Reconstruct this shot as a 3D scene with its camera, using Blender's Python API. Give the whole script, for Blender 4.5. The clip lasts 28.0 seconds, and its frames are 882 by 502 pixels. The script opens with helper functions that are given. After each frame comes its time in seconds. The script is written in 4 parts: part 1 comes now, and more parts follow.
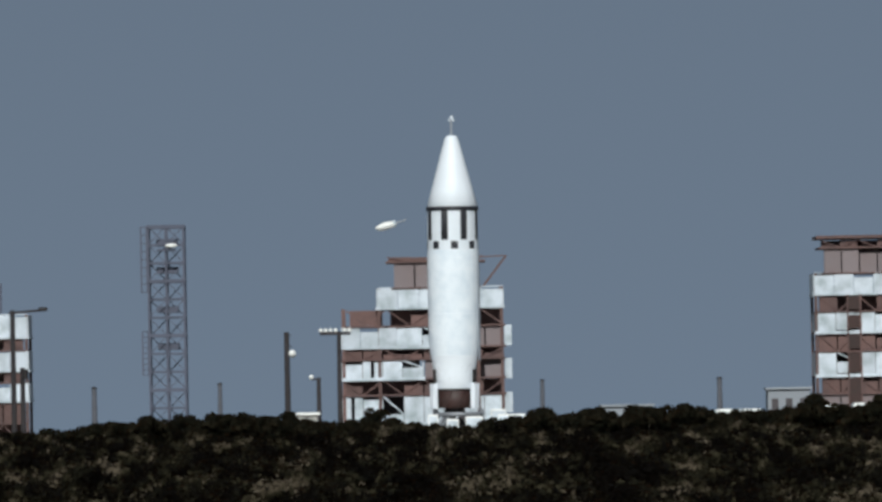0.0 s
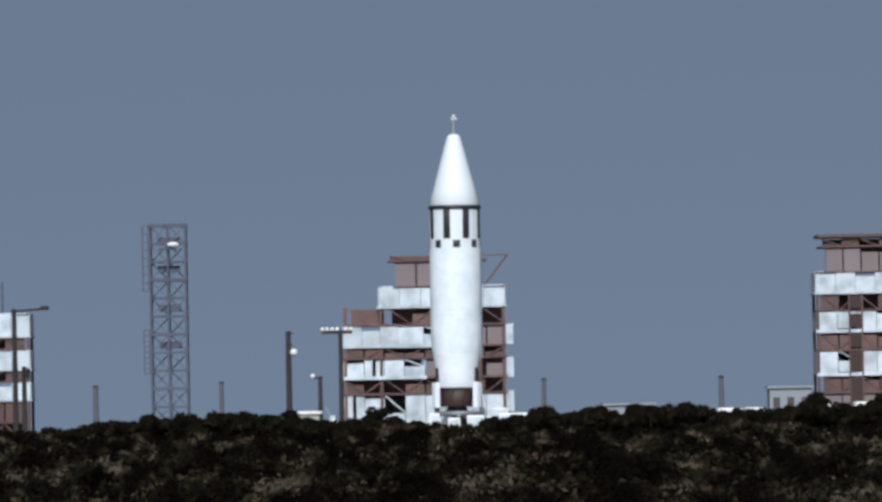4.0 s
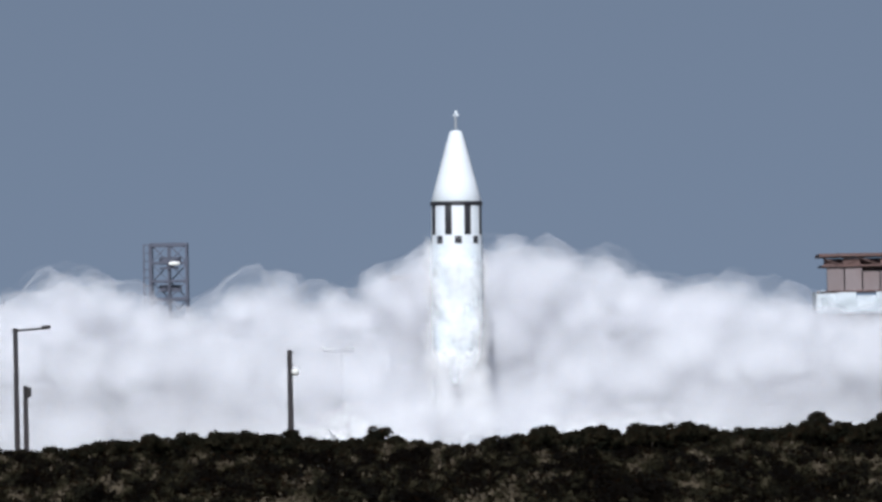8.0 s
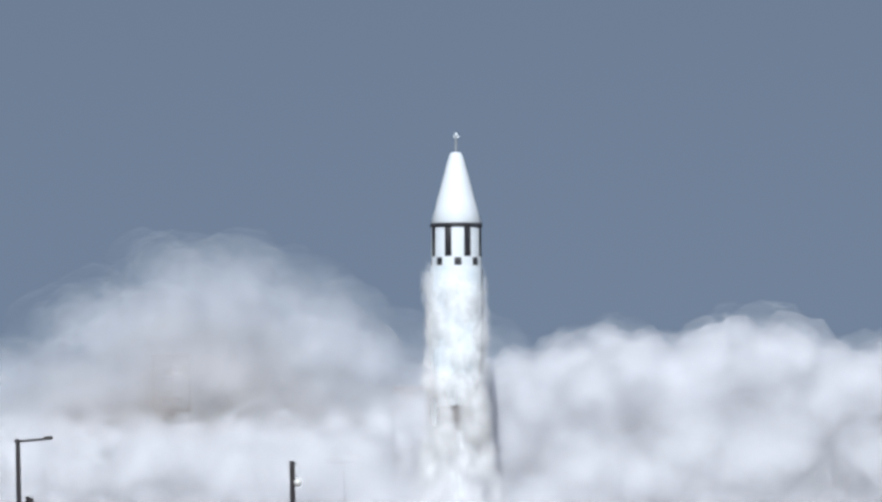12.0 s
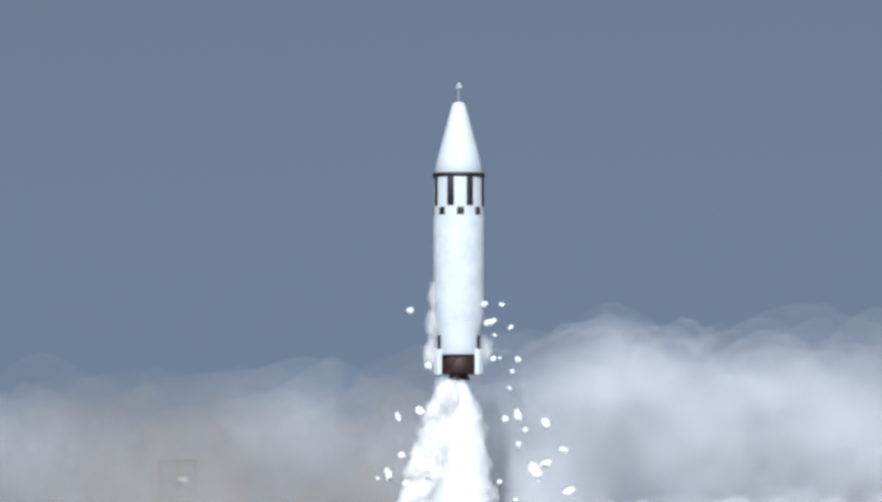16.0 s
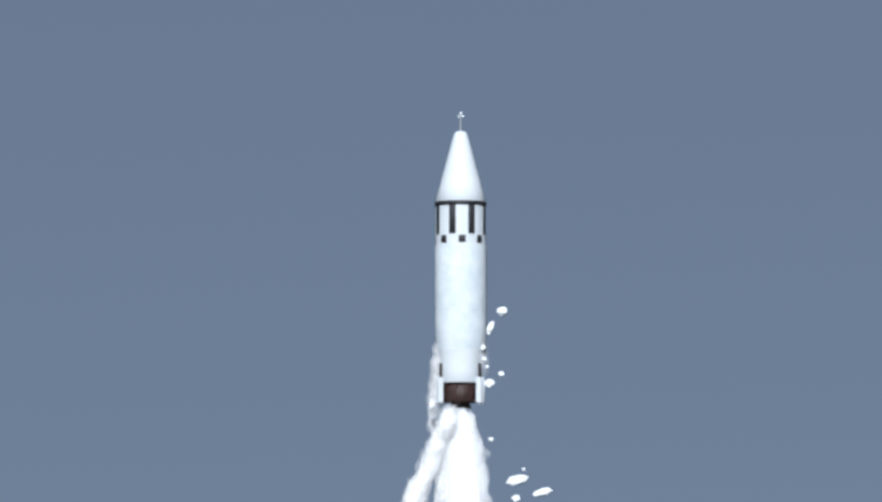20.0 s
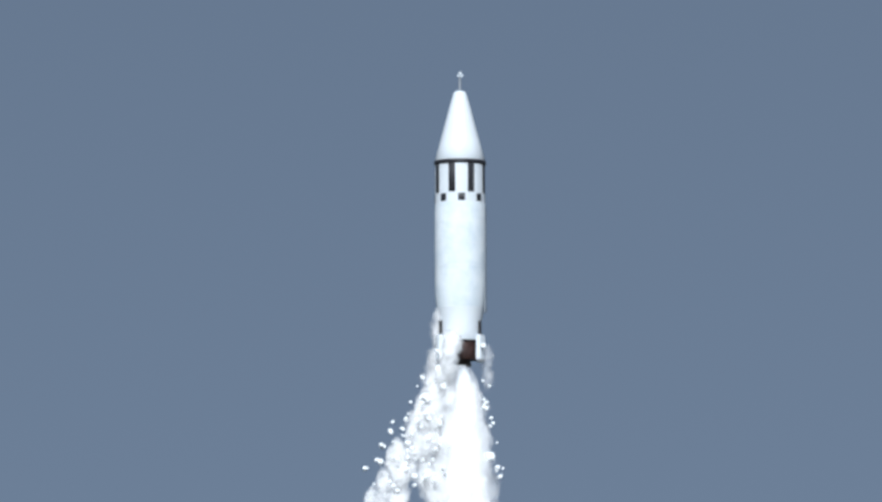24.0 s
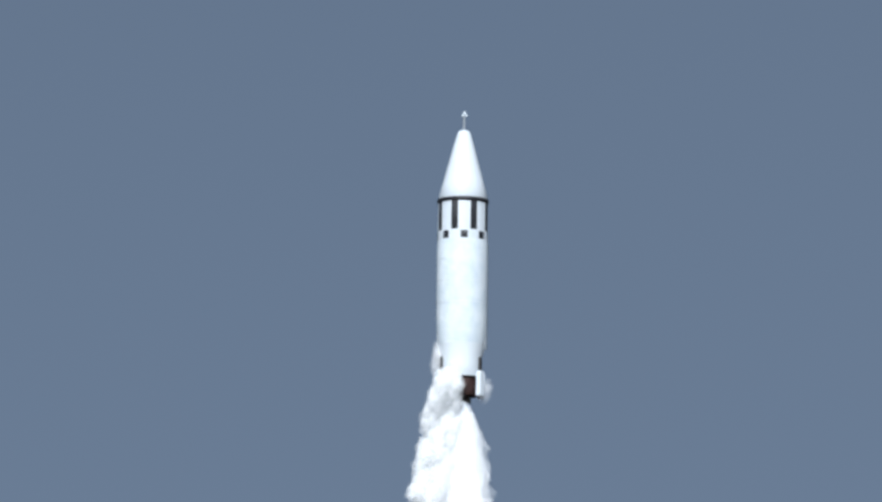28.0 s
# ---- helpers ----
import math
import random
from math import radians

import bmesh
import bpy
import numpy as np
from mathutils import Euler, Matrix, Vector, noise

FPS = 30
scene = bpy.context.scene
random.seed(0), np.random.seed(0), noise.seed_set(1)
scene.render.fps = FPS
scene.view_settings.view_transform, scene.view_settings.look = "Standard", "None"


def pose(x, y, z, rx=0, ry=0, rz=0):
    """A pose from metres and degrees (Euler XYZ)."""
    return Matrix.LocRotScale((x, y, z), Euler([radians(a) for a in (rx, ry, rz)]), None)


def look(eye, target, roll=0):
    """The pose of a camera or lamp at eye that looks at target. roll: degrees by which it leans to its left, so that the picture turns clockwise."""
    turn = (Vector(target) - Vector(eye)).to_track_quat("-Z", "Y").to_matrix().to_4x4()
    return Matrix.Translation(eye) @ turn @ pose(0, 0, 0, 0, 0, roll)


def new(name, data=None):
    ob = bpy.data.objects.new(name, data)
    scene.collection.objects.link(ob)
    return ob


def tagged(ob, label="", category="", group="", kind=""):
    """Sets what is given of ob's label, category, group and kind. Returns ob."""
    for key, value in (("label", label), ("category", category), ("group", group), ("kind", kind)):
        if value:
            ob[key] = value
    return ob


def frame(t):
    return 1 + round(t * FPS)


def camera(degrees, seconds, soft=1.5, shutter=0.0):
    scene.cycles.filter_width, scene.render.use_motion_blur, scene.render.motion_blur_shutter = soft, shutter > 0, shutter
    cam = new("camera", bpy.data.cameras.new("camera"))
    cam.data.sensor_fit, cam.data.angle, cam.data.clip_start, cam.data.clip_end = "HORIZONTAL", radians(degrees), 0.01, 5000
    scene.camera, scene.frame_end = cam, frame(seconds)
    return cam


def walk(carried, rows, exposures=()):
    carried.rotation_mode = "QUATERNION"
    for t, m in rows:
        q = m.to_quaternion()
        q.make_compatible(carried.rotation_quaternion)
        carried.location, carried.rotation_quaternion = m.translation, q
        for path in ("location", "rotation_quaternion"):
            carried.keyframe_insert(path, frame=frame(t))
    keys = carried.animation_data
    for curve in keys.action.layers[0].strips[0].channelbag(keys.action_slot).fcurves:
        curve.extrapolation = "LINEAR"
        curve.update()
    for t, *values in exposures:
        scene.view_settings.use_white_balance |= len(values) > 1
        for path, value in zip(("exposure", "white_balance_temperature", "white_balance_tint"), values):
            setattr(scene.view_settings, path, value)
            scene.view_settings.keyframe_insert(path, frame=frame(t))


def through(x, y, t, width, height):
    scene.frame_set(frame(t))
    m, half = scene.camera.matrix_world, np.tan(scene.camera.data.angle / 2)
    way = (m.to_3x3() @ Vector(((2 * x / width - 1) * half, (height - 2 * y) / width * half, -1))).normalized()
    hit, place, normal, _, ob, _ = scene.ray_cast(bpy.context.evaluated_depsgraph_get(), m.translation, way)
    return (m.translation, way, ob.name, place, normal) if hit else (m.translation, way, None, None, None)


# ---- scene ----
cam = camera(6.365, 28.0, soft=3.0)

EYE = Vector((0.0, 0.0, 5.0))
LEAN = -1.1          # the camera stands a little out of true
RANGE = 470.0        # camera to launch stand

# seconds, heading and tilt in degrees
AIM = [(0.0, 0.0126, 0.9894), (0.5, 0.0122, 0.9955), (1.0, 0.0122, 0.9894), (1.5, -0.0061, 0.9829), (2.0, 0.0, 0.9829),
       (2.5, 0.0061, 0.9829), (3.0, 0.0, 0.9894), (3.5, 0.0, 0.9829), (4.5, 0.003, 0.98), (5.5, 0.0061, 0.9768),
       (6.0, 0.0065, 0.9894), (6.5, 0.0061, 1.0142), (7.0, 0.0, 1.0329), (7.5, -0.0065, 1.095), (8.0, -0.0065, 1.1198),
       (8.15, -0.005, 1.15), (8.4, -0.001, 1.36), (8.5, 0.0, 1.3876), (9.0, -0.0122, 1.4124), (9.5, -0.0063, 1.4185),
       (10.0, -0.0033, 1.4372), (10.5, -0.0065, 1.518), (11.0, -0.0154, 1.655), (11.5, -0.0124, 1.8915), (12.0, -0.0093, 1.9195),
       (12.5, -0.0093, 1.9476), (13.5, -0.022, 2.26), (14.5, -0.0374, 2.5286), (15.0, -0.0309, 2.5308), (15.5, -0.0248, 2.5782),
       (16.0, -0.0374, 2.6827), (16.5, -0.0435, 3.0185), (17.0, -0.0374, 3.2249), (17.5, -0.0435, 3.3826), (18.0, -0.0435, 3.492),
       (18.5, -0.0496, 3.6398), (19.0, -0.0496, 4.0005), (19.5, -0.0561, 4.1878), (20.0, -0.0496, 4.4945), (20.5, -0.0435, 4.6903),
       (21.0, -0.0309, 4.9122), (21.5, -0.0187, 5.2038), (22.5, -0.026, 5.7), (23.5, -0.0374, 6.1429), (24.0, -0.0435, 6.271),
       (24.5, -0.0496, 6.5864), (25.0, -0.0561, 7.0832), (25.5, -0.0496, 7.3383), (26.0, -0.0496, 7.8364), (26.5, -0.0561, 8.1426),
       (27.0, -0.0744, 8.4053), (27.5, -0.0683, 8.6752), (28.0, -0.0809, 9.076)]


def aimed(heading, tilt):
    a, e = radians(heading), radians(tilt)
    return look(EYE, EYE + 100 * Vector((math.sin(a) * math.cos(e), math.cos(a) * math.cos(e), math.sin(e))), LEAN)


walk(cam, [(t, aimed(a, e)) for t, a, e in AIM], exposures=[(0, -0.05, 6300, 3), (2.0, -0.03, 6280, 3), (3.0, 0.03, 6020, 6), (3.5, 0.05, 6020, 6), (5.5, 0.25, 6060, 8), (9, 0.25, 6060, 8), (12, 0.23, 6020, 6),
     (21, 0.25, 5920, 5), (24, 0.28, 5880, 4), (28, 0.33, 5860, 4)])

# ---- daylight ----
SUN_EL, SUN_AZ = 37.0, 184.0    # degrees; azimuth clockwise from +y, so the sun stands behind the camera, to its left
world = bpy.data.worlds.new("sky")
scene.world = world
world.use_nodes = True
wn = world.node_tree
sky = wn.nodes.new("ShaderNodeTexSky")
sky.sky_type, sky.sun_disc = "NISHITA", False
sky.sun_elevation, sky.sun_rotation = radians(SUN_EL), radians(SUN_AZ)
sky.air_density, sky.dust_density, sky.ozone_density, sky.altitude = 1.0, 0.6, 1.5, 0.0
wn.nodes["Background"].inputs["Strength"].default_value = 0.062
haze = wn.nodes.new("ShaderNodeHueSaturation")       # thin milky haze
haze.inputs["Saturation"].default_value = 0.64
wn.links.new(sky.outputs[0], haze.inputs["Color"])
wn.links.new(haze.outputs[0], wn.nodes["Background"].inputs["Color"])
# clear air: the pale band at the horizon lies lower than in the model sky
coord, lift = wn.nodes.new("ShaderNodeTexCoord"), wn.nodes.new("ShaderNodeVectorMath")
lift.operation = "ADD"
lift.inputs[1].default_value = (0, 0, 0.42)
level = wn.nodes.new("ShaderNodeVectorMath")
level.operation = "NORMALIZE"
wn.links.new(coord.outputs["Generated"], lift.inputs[0])
wn.links.new(lift.outputs[0], level.inputs[0])
wn.links.new(level.outputs[0], sky.inputs["Vector"])
sun = new("sun", bpy.data.lights.new("sun", "SUN"))
sun.data.energy, sun.data.angle, sun.data.color = 3.7, radians(0.5), (1.0, 0.97, 0.94)
az, el = radians(SUN_AZ), radians(SUN_EL)
sun_dir = Vector((math.sin(az) * math.cos(el), math.cos(az) * math.cos(el), math.sin(el)))
sun.matrix_world = look(sun_dir * 100, (0, 0, 0))
scene.cycles.diffuse_bounces = 10
scene.cycles.transparent_max_bounces = 400     # smoke is made of many thin sheets


def spot(a, b, d):
    """The point d metres down range that stands a metres across and b metres above eye level as seen on the plane of the launch stand."""
    k, c, s = d / RANGE, math.cos(radians(LEAN)), math.sin(radians(LEAN))
    b0 = b - 8.1
    return Vector((k * (a * c - b0 * s), d, EYE.z + k * (a * s + b0 * c + 8.1)))


# ---- materials ----
def nodes_of(name):
    m = bpy.data.materials.new(name)
    m.use_nodes = True
    return m, m.node_tree, m.node_tree.nodes["Principled BSDF"]


def paint(name, base, rough=0.6, vary=0.15, scale=1.0, metal=0.0, dirt=None, bump=0.15, fine=14.0, amount=0.55):
    """A worn surface: broad stains towards dirt, fine grain, slight relief, a little change from piece to piece."""
    m, nt, p = nodes_of(name)
    tc = nt.nodes.new("ShaderNodeTexCoord")
    n1, n2 = nt.nodes.new("ShaderNodeTexNoise"), nt.nodes.new("ShaderNodeTexNoise")
    n1.inputs["Scale"].default_value, n1.inputs["Detail"].default_value = scale, 6
    n2.inputs["Scale"].default_value, n2.inputs["Detail"].default_value = scale * fine, 4
    for n in (n1, n2):
        nt.links.new(tc.outputs["Object"], n.inputs["Vector"])
    r1 = nt.nodes.new("ShaderNodeMapRange")
    r1.inputs["From Min"].default_value, r1.inputs["From Max"].default_value = 0.42, 0.72
    r1.inputs["To Max"].default_value = amount
    nt.links.new(n1.outputs["Fac"], r1.inputs["Value"])
    mix = nt.nodes.new("ShaderNodeMix")
    mix.data_type = "RGBA"
    nt.links.new(r1.outputs[0], mix.inputs["Factor"])
    mix.inputs["A"].default_value = (*base, 1)
    mix.inputs["B"].default_value = (*(dirt or [c * 0.6 for c in base]), 1)
    info = nt.nodes.new("ShaderNodeObjectInfo")
    add = nt.nodes.new("ShaderNodeMath")
    nt.links.new(n2.outputs["Fac"], add.inputs[0])
    nt.links.new(info.outputs["Random"], add.inputs[1])
    r2 = nt.nodes.new("ShaderNodeMapRange")
    r2.inputs["From Max"].default_value = 2.0
    r2.inputs["To Min"].default_value, r2.inputs["To Max"].default_value = 1 - vary, 1 + vary
    nt.links.new(add.outputs[0], r2.inputs["Value"])
    hsv = nt.nodes.new("ShaderNodeHueSaturation")
    nt.links.new(r2.outputs[0], hsv.inputs["Value"])
    nt.links.new(mix.outputs["Result"], hsv.inputs["Color"])
    nt.links.new(hsv.outputs[0], p.inputs["Base Color"])
    p.inputs["Roughness"].default_value, p.inputs["Metallic"].default_value = rough, metal
    if bump:
        b = nt.nodes.new("ShaderNodeBump")
        b.inputs["Strength"].default_value, b.inputs["Distance"].default_value = bump, 0.05
        nt.links.new(n2.outputs["Fac"], b.inputs["Height"])
        nt.links.new(b.outputs[0], p.inputs["Normal"])
    return m


def leafy(name, colours, back=0.25, through=(0.19, 0.095, 0.045)):
    """Leaves: a colour of its own for each, with some light coming through."""
    m, nt, p = nodes_of(name)
    g = nt.nodes.new("ShaderNodeNewGeometry")
    tc = nt.nodes.new("ShaderNodeTexCoord")
    n = nt.nodes.new("ShaderNodeTexNoise")
    n.inputs["Scale"].default_value = 1.0
    n.inputs["Detail"].default_value = 3
    mp = nt.nodes.new("ShaderNodeMapping")
    mp.inputs["Scale"].default_value = (0.75, 0.06, 0.9)       # dark drifts stand for shade between bushes, pale ones for dry growth
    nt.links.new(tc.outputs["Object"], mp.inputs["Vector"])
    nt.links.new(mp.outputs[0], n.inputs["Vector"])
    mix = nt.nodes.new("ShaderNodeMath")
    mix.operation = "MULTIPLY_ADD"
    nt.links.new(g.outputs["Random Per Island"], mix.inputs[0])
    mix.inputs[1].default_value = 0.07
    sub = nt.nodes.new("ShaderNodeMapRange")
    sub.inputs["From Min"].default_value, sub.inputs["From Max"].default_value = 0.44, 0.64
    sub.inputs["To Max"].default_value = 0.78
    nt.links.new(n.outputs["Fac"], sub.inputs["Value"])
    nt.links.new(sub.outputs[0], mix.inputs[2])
    ramp = nt.nodes.new("ShaderNodeValToRGB")
    while len(ramp.color_ramp.elements) < len(colours):
        ramp.color_ramp.elements.new(0.5)
    for i, (e, c) in enumerate(zip(ramp.color_ramp.elements, colours)):
        e.position, e.color = i / (len(colours) - 1), (*c, 1)
    nt.links.new(mix.outputs[0], ramp.inputs[0])
    nt.links.new(ramp.outputs[0], p.inputs["Base Color"])
    p.inputs["Roughness"].default_value = 0.65
    p.inputs["Specular IOR Level"].default_value = 0.015
    tr = nt.nodes.new("ShaderNodeBsdfTranslucent")
    tr.inputs["Color"].default_value = (*through, 1)             # dry brown leaves against the light
    sh = nt.nodes.new("ShaderNodeMixShader")
    sh.inputs[0].default_value = back
    nt.links.new(p.outputs[0], sh.inputs[1])
    nt.links.new(tr.outputs[0], sh.inputs[2])
    nt.links.new(sh.outputs[0], nt.nodes["Material Output"].inputs["Surface"])
    return m


def vapour(name, colour, cover, spread=0.0, scale=0.5, through_light=0.35, glow=0.0, streak=1.0, even=0.5):
    """A sheet of smoke: cover is the share of light that it stops, uneven by spread."""
    m = bpy.data.materials.new(name)
    m.use_nodes = True
    nt = m.node_tree
    nt.nodes.remove(nt.nodes["Principled BSDF"])
    d, tl, sh = nt.nodes.new("ShaderNodeBsdfDiffuse"), nt.nodes.new("ShaderNodeBsdfTranslucent"), nt.nodes.new("ShaderNodeMixShader")
    d.inputs["Color"].default_value = tl.inputs["Color"].default_value = (*colour, 1)
    sh.inputs[0].default_value = through_light
    # normals bent towards the sun even out the shading, in place of scattered light
    geo, bend, add, unit = nt.nodes.new("ShaderNodeNewGeometry"), nt.nodes.new("ShaderNodeVectorMath"), nt.nodes.new("ShaderNodeVectorMath"), nt.nodes.new("ShaderNodeVectorMath")
    bend.operation, add.operation, unit.operation = "SCALE", "ADD", "NORMALIZE"
    bend.inputs["Scale"].default_value = 1 - even
    add.inputs[1].default_value = sun_dir * even
    nt.links.new(geo.outputs["Normal"], bend.inputs[0])
    nt.links.new(bend.outputs[0], add.inputs[0])
    nt.links.new(add.outputs[0], unit.inputs[0])
    nt.links.new(unit.outputs[0], d.inputs["Normal"])
    nt.links.new(d.outputs[0], sh.inputs[1])
    nt.links.new(tl.outputs[0], sh.inputs[2])
    last = sh
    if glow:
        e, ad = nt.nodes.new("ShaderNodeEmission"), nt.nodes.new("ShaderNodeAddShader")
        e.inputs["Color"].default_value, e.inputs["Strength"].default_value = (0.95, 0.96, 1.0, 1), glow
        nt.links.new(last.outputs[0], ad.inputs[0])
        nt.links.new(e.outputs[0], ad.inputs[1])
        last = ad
    if cover < 1:
        t, mx = nt.nodes.new("ShaderNodeBsdfTransparent"), nt.nodes.new("ShaderNodeMixShader")
        mx.inputs[0].default_value = cover
        if spread:
            tc, n, r = nt.nodes.new("ShaderNodeTexCoord"), nt.nodes.new("ShaderNodeTexNoise"), nt.nodes.new("ShaderNodeMapRange")
            n.inputs["Scale"].default_value, n.inputs["Detail"].default_value = scale, 2
            mp = nt.nodes.new("ShaderNodeMapping")
            mp.inputs["Scale"].default_value = (1, 1, streak)
            nt.links.new(tc.outputs["Object"], mp.inputs["Vector"])
            nt.links.new(mp.outputs[0], n.inputs["Vector"])
            r.inputs["From Min"].default_value, r.inputs["From Max"].default_value = 0.3, 0.7
            r.inputs["To Min"].default_value, r.inputs["To Max"].default_value = max(0, cover - spread), min(1, cover + spread)
            nt.links.new(n.outputs["Fac"], r.inputs["Value"])
            nt.links.new(r.outputs[0], mx.inputs[0])
        nt.links.new(t.outputs[0], mx.inputs[1])
        nt.links.new(last.outputs[0], mx.inputs[2])
        last = mx
    nt.links.new(last.outputs[0], nt.nodes["Material Output"].inputs["Surface"])
    return m


WHITE_SHELL = paint("white_rocket_paint", (0.78, 0.82, 0.87), 0.5, 0.05, 0.5, dirt=(0.66, 0.71, 0.77), bump=0.06, fine=9)
FROST = paint("frosted_paint", (0.78, 0.83, 0.88), 0.8, 0.06, 1.0, dirt=(0.60, 0.68, 0.76), bump=0.5, fine=6, amount=0.75)
BLACK_PAINT = paint("black_paint", (0.02, 0.02, 0.025), 0.5, 0.2, 1.5, bump=0.05)
BAY_RED = paint("engine_bay_red", (0.035, 0.014, 0.011), 0.6, 0.3, 2.0, dirt=(0.02, 0.012, 0.01), bump=0.2)
DARK_METAL = paint("dark_metal", (0.05, 0.045, 0.045), 0.45, 0.25, 2.0, metal=0.7)
RED_STEEL = paint("red_oxide_steel", (0.13, 0.074, 0.066), 0.75, 0.4, 0.6, dirt=(0.066, 0.043, 0.043), bump=0.2, amount=0.8)
PINK_PANEL = paint("faded_red_panel", (0.205, 0.17, 0.175), 0.8, 0.15, 0.5, dirt=(0.19, 0.14, 0.135))
WHITE_PANEL = paint("white_sheet_panel", (0.58, 0.63, 0.69), 0.6, 0.24, 0.9, dirt=(0.26, 0.31, 0.33), bump=0.2, fine=9, amount=0.85)
GREY_PANEL = paint("grey_sheet_panel", (0.26, 0.28, 0.31), 0.65, 0.15, 0.4, dirt=(0.28, 0.29, 0.31))
TUNNEL_GREY = paint("grey_tunnel_paint", (0.17, 0.19, 0.22), 0.6, 0.2, 0.8, dirt=(0.10, 0.11, 0.13))
# dark colour that stands for the shade inside open bays and windows
INSIDE_SHADE = paint("painted_inside_shade", (0.075, 0.065, 0.07), 0.8, 0.4, 0.8)
# bluish steel: the haze of distance is put into its colour
TOWER_STEEL = paint("hazy_tower_steel", (0.08, 0.088, 0.125), 0.75, 0.25, 0.4, dirt=(0.075, 0.08, 0.11))
# timber of the far poles, paled and blued in colour for distance haze
HAZY_TIMBER = paint("hazy_timber", (0.10, 0.105, 0.125), 0.85, 0.2, 1.2, dirt=(0.07, 0.07, 0.08), bump=0.3)
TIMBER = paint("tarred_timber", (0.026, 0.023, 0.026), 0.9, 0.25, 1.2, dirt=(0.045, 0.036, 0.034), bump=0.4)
LAMP_WHITE = paint("white_enamel", (0.85, 0.85, 0.82), 0.3, 0.05, 2.0, bump=0.0)
CONCRETE = paint("pale_concrete", (0.42, 0.40, 0.37), 0.9, 0.15, 0.15, dirt=(0.26, 0.25, 0.23), bump=0.2)
SAND = paint("scrub_soil", (0.09, 0.078, 0.055), 0.95, 0.25, 0.03, dirt=(0.045, 0.05, 0.028), bump=0.4, amount=0.9)
STAND_GREY = paint("grey_stand_steel", (0.22, 0.23, 0.25), 0.5, 0.3, 1.0, metal=0.3)
BARK = paint("grey_bark", (0.10, 0.08, 0.065), 0.9, 0.3, 3.0, bump=0.5)
# shade between bushes is put into the near-black tones; the palest are dry growth
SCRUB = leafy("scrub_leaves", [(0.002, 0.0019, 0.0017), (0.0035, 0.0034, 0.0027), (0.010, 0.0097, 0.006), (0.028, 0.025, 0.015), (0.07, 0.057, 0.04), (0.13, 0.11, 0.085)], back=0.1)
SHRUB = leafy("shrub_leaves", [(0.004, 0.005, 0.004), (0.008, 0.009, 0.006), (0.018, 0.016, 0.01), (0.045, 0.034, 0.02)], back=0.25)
SMOKE = vapour("smoke", (0.95, 0.956, 0.999), 0.1, 0.05, 0.7, through_light=0.5, even=0.7)
SMOKE_SOFT = vapour("soft_smoke", (0.94, 0.95, 0.999), 0.044, 0.028, 0.7, through_light=0.5, even=0.7)
SMOKE_FAINT = vapour("faint_smoke", (0.92, 0.94, 0.998), 0.025, 0.018, 0.7, through_light=0.5, even=0.7)
SMOKE_THIN = vapour("thin_smoke", (0.92, 0.93, 0.96), 0.038, 0.034, 0.6, through_light=0.5)
SMOKE_DUSTY = vapour("dusty_smoke", (0.66, 0.60, 0.55), 0.036, 0.03, 0.6, through_light=0.5)
FLAME = vapour("flame_core", (0.85, 0.87, 0.92), 1.0, glow=0.42)
FLAME_EDGE = vapour("flame_edge", (0.97, 0.97, 0.98), 0.11, 0.16, 1.6, through_light=0.4, glow=0.1, streak=0.3)
# the engine's firelight is put into this smoke as a glow of its own
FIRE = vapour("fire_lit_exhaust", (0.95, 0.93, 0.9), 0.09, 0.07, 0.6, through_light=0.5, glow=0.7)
# a weak glow is added so that the sunlit trail stays white
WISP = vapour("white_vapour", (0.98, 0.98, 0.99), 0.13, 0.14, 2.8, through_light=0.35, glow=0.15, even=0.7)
MIST = vapour("frost_mist", (0.97, 0.97, 0.99), 0.05, 0.05, 2.0, through_light=0.2, even=0.7)
SHROUD = vapour("cold_fog", (0.97, 0.97, 0.99), 0.05, 0.035, 1.0, through_light=0.3, even=0.9)
ICE = vapour("ice", (0.92, 0.94, 0.96), 1.0, through_light=0.12)


# ---- building blocks ----
def part(name, bm, material, parent=None, label="", at=None):
    me = bpy.data.meshes.new(name)
    bm.normal_update()
    bm.to_mesh(me)
    bm.free()
    return piece(name, me, material, parent, label, at)


RECOLOURED = {}      # the same mesh in another material


def piece(name, me, material, parent=None, label="", at=None):
    if material and not me.materials:
        me.materials.append(material)
    elif material and me.materials[0] != material:
        key = (me.name, material.name)
        if key not in RECOLOURED:
            RECOLOURED[key] = me.copy()
            RECOLOURED[key].materials[0] = material
        me = RECOLOURED[key]
    ob = new(name, me)
    if parent:
        ob.parent = parent
    if at is not None:
        ob.matrix_local = at
    if label:
        tagged(ob, label)
    return ob


def thing(name, at, label, category, group="", kind=""):
    ob = new(name)
    ob.empty_display_size = 0.5
    ob.location = at
    return tagged(ob, label, category, group, kind)


def add_box(bm, x0, x1, y0, y1, z0, z1, bevel=0.0):
    v = bmesh.ops.create_cube(bm, size=1.0, matrix=Matrix.LocRotScale(((x0 + x1) / 2, (y0 + y1) / 2, (z0 + z1) / 2), None, (x1 - x0, y1 - y0, z1 - z0)))["verts"]
    if bevel:
        es = list({e for w in v for e in w.link_edges})
        bmesh.ops.bevel(bm, geom=es, offset=bevel, segments=1, affect="EDGES")
    return bm


def box(x0, x1, y0, y1, z0, z1, bevel=0.0):
    return add_box(bmesh.new(), x0, x1, y0, y1, z0, z1, bevel)


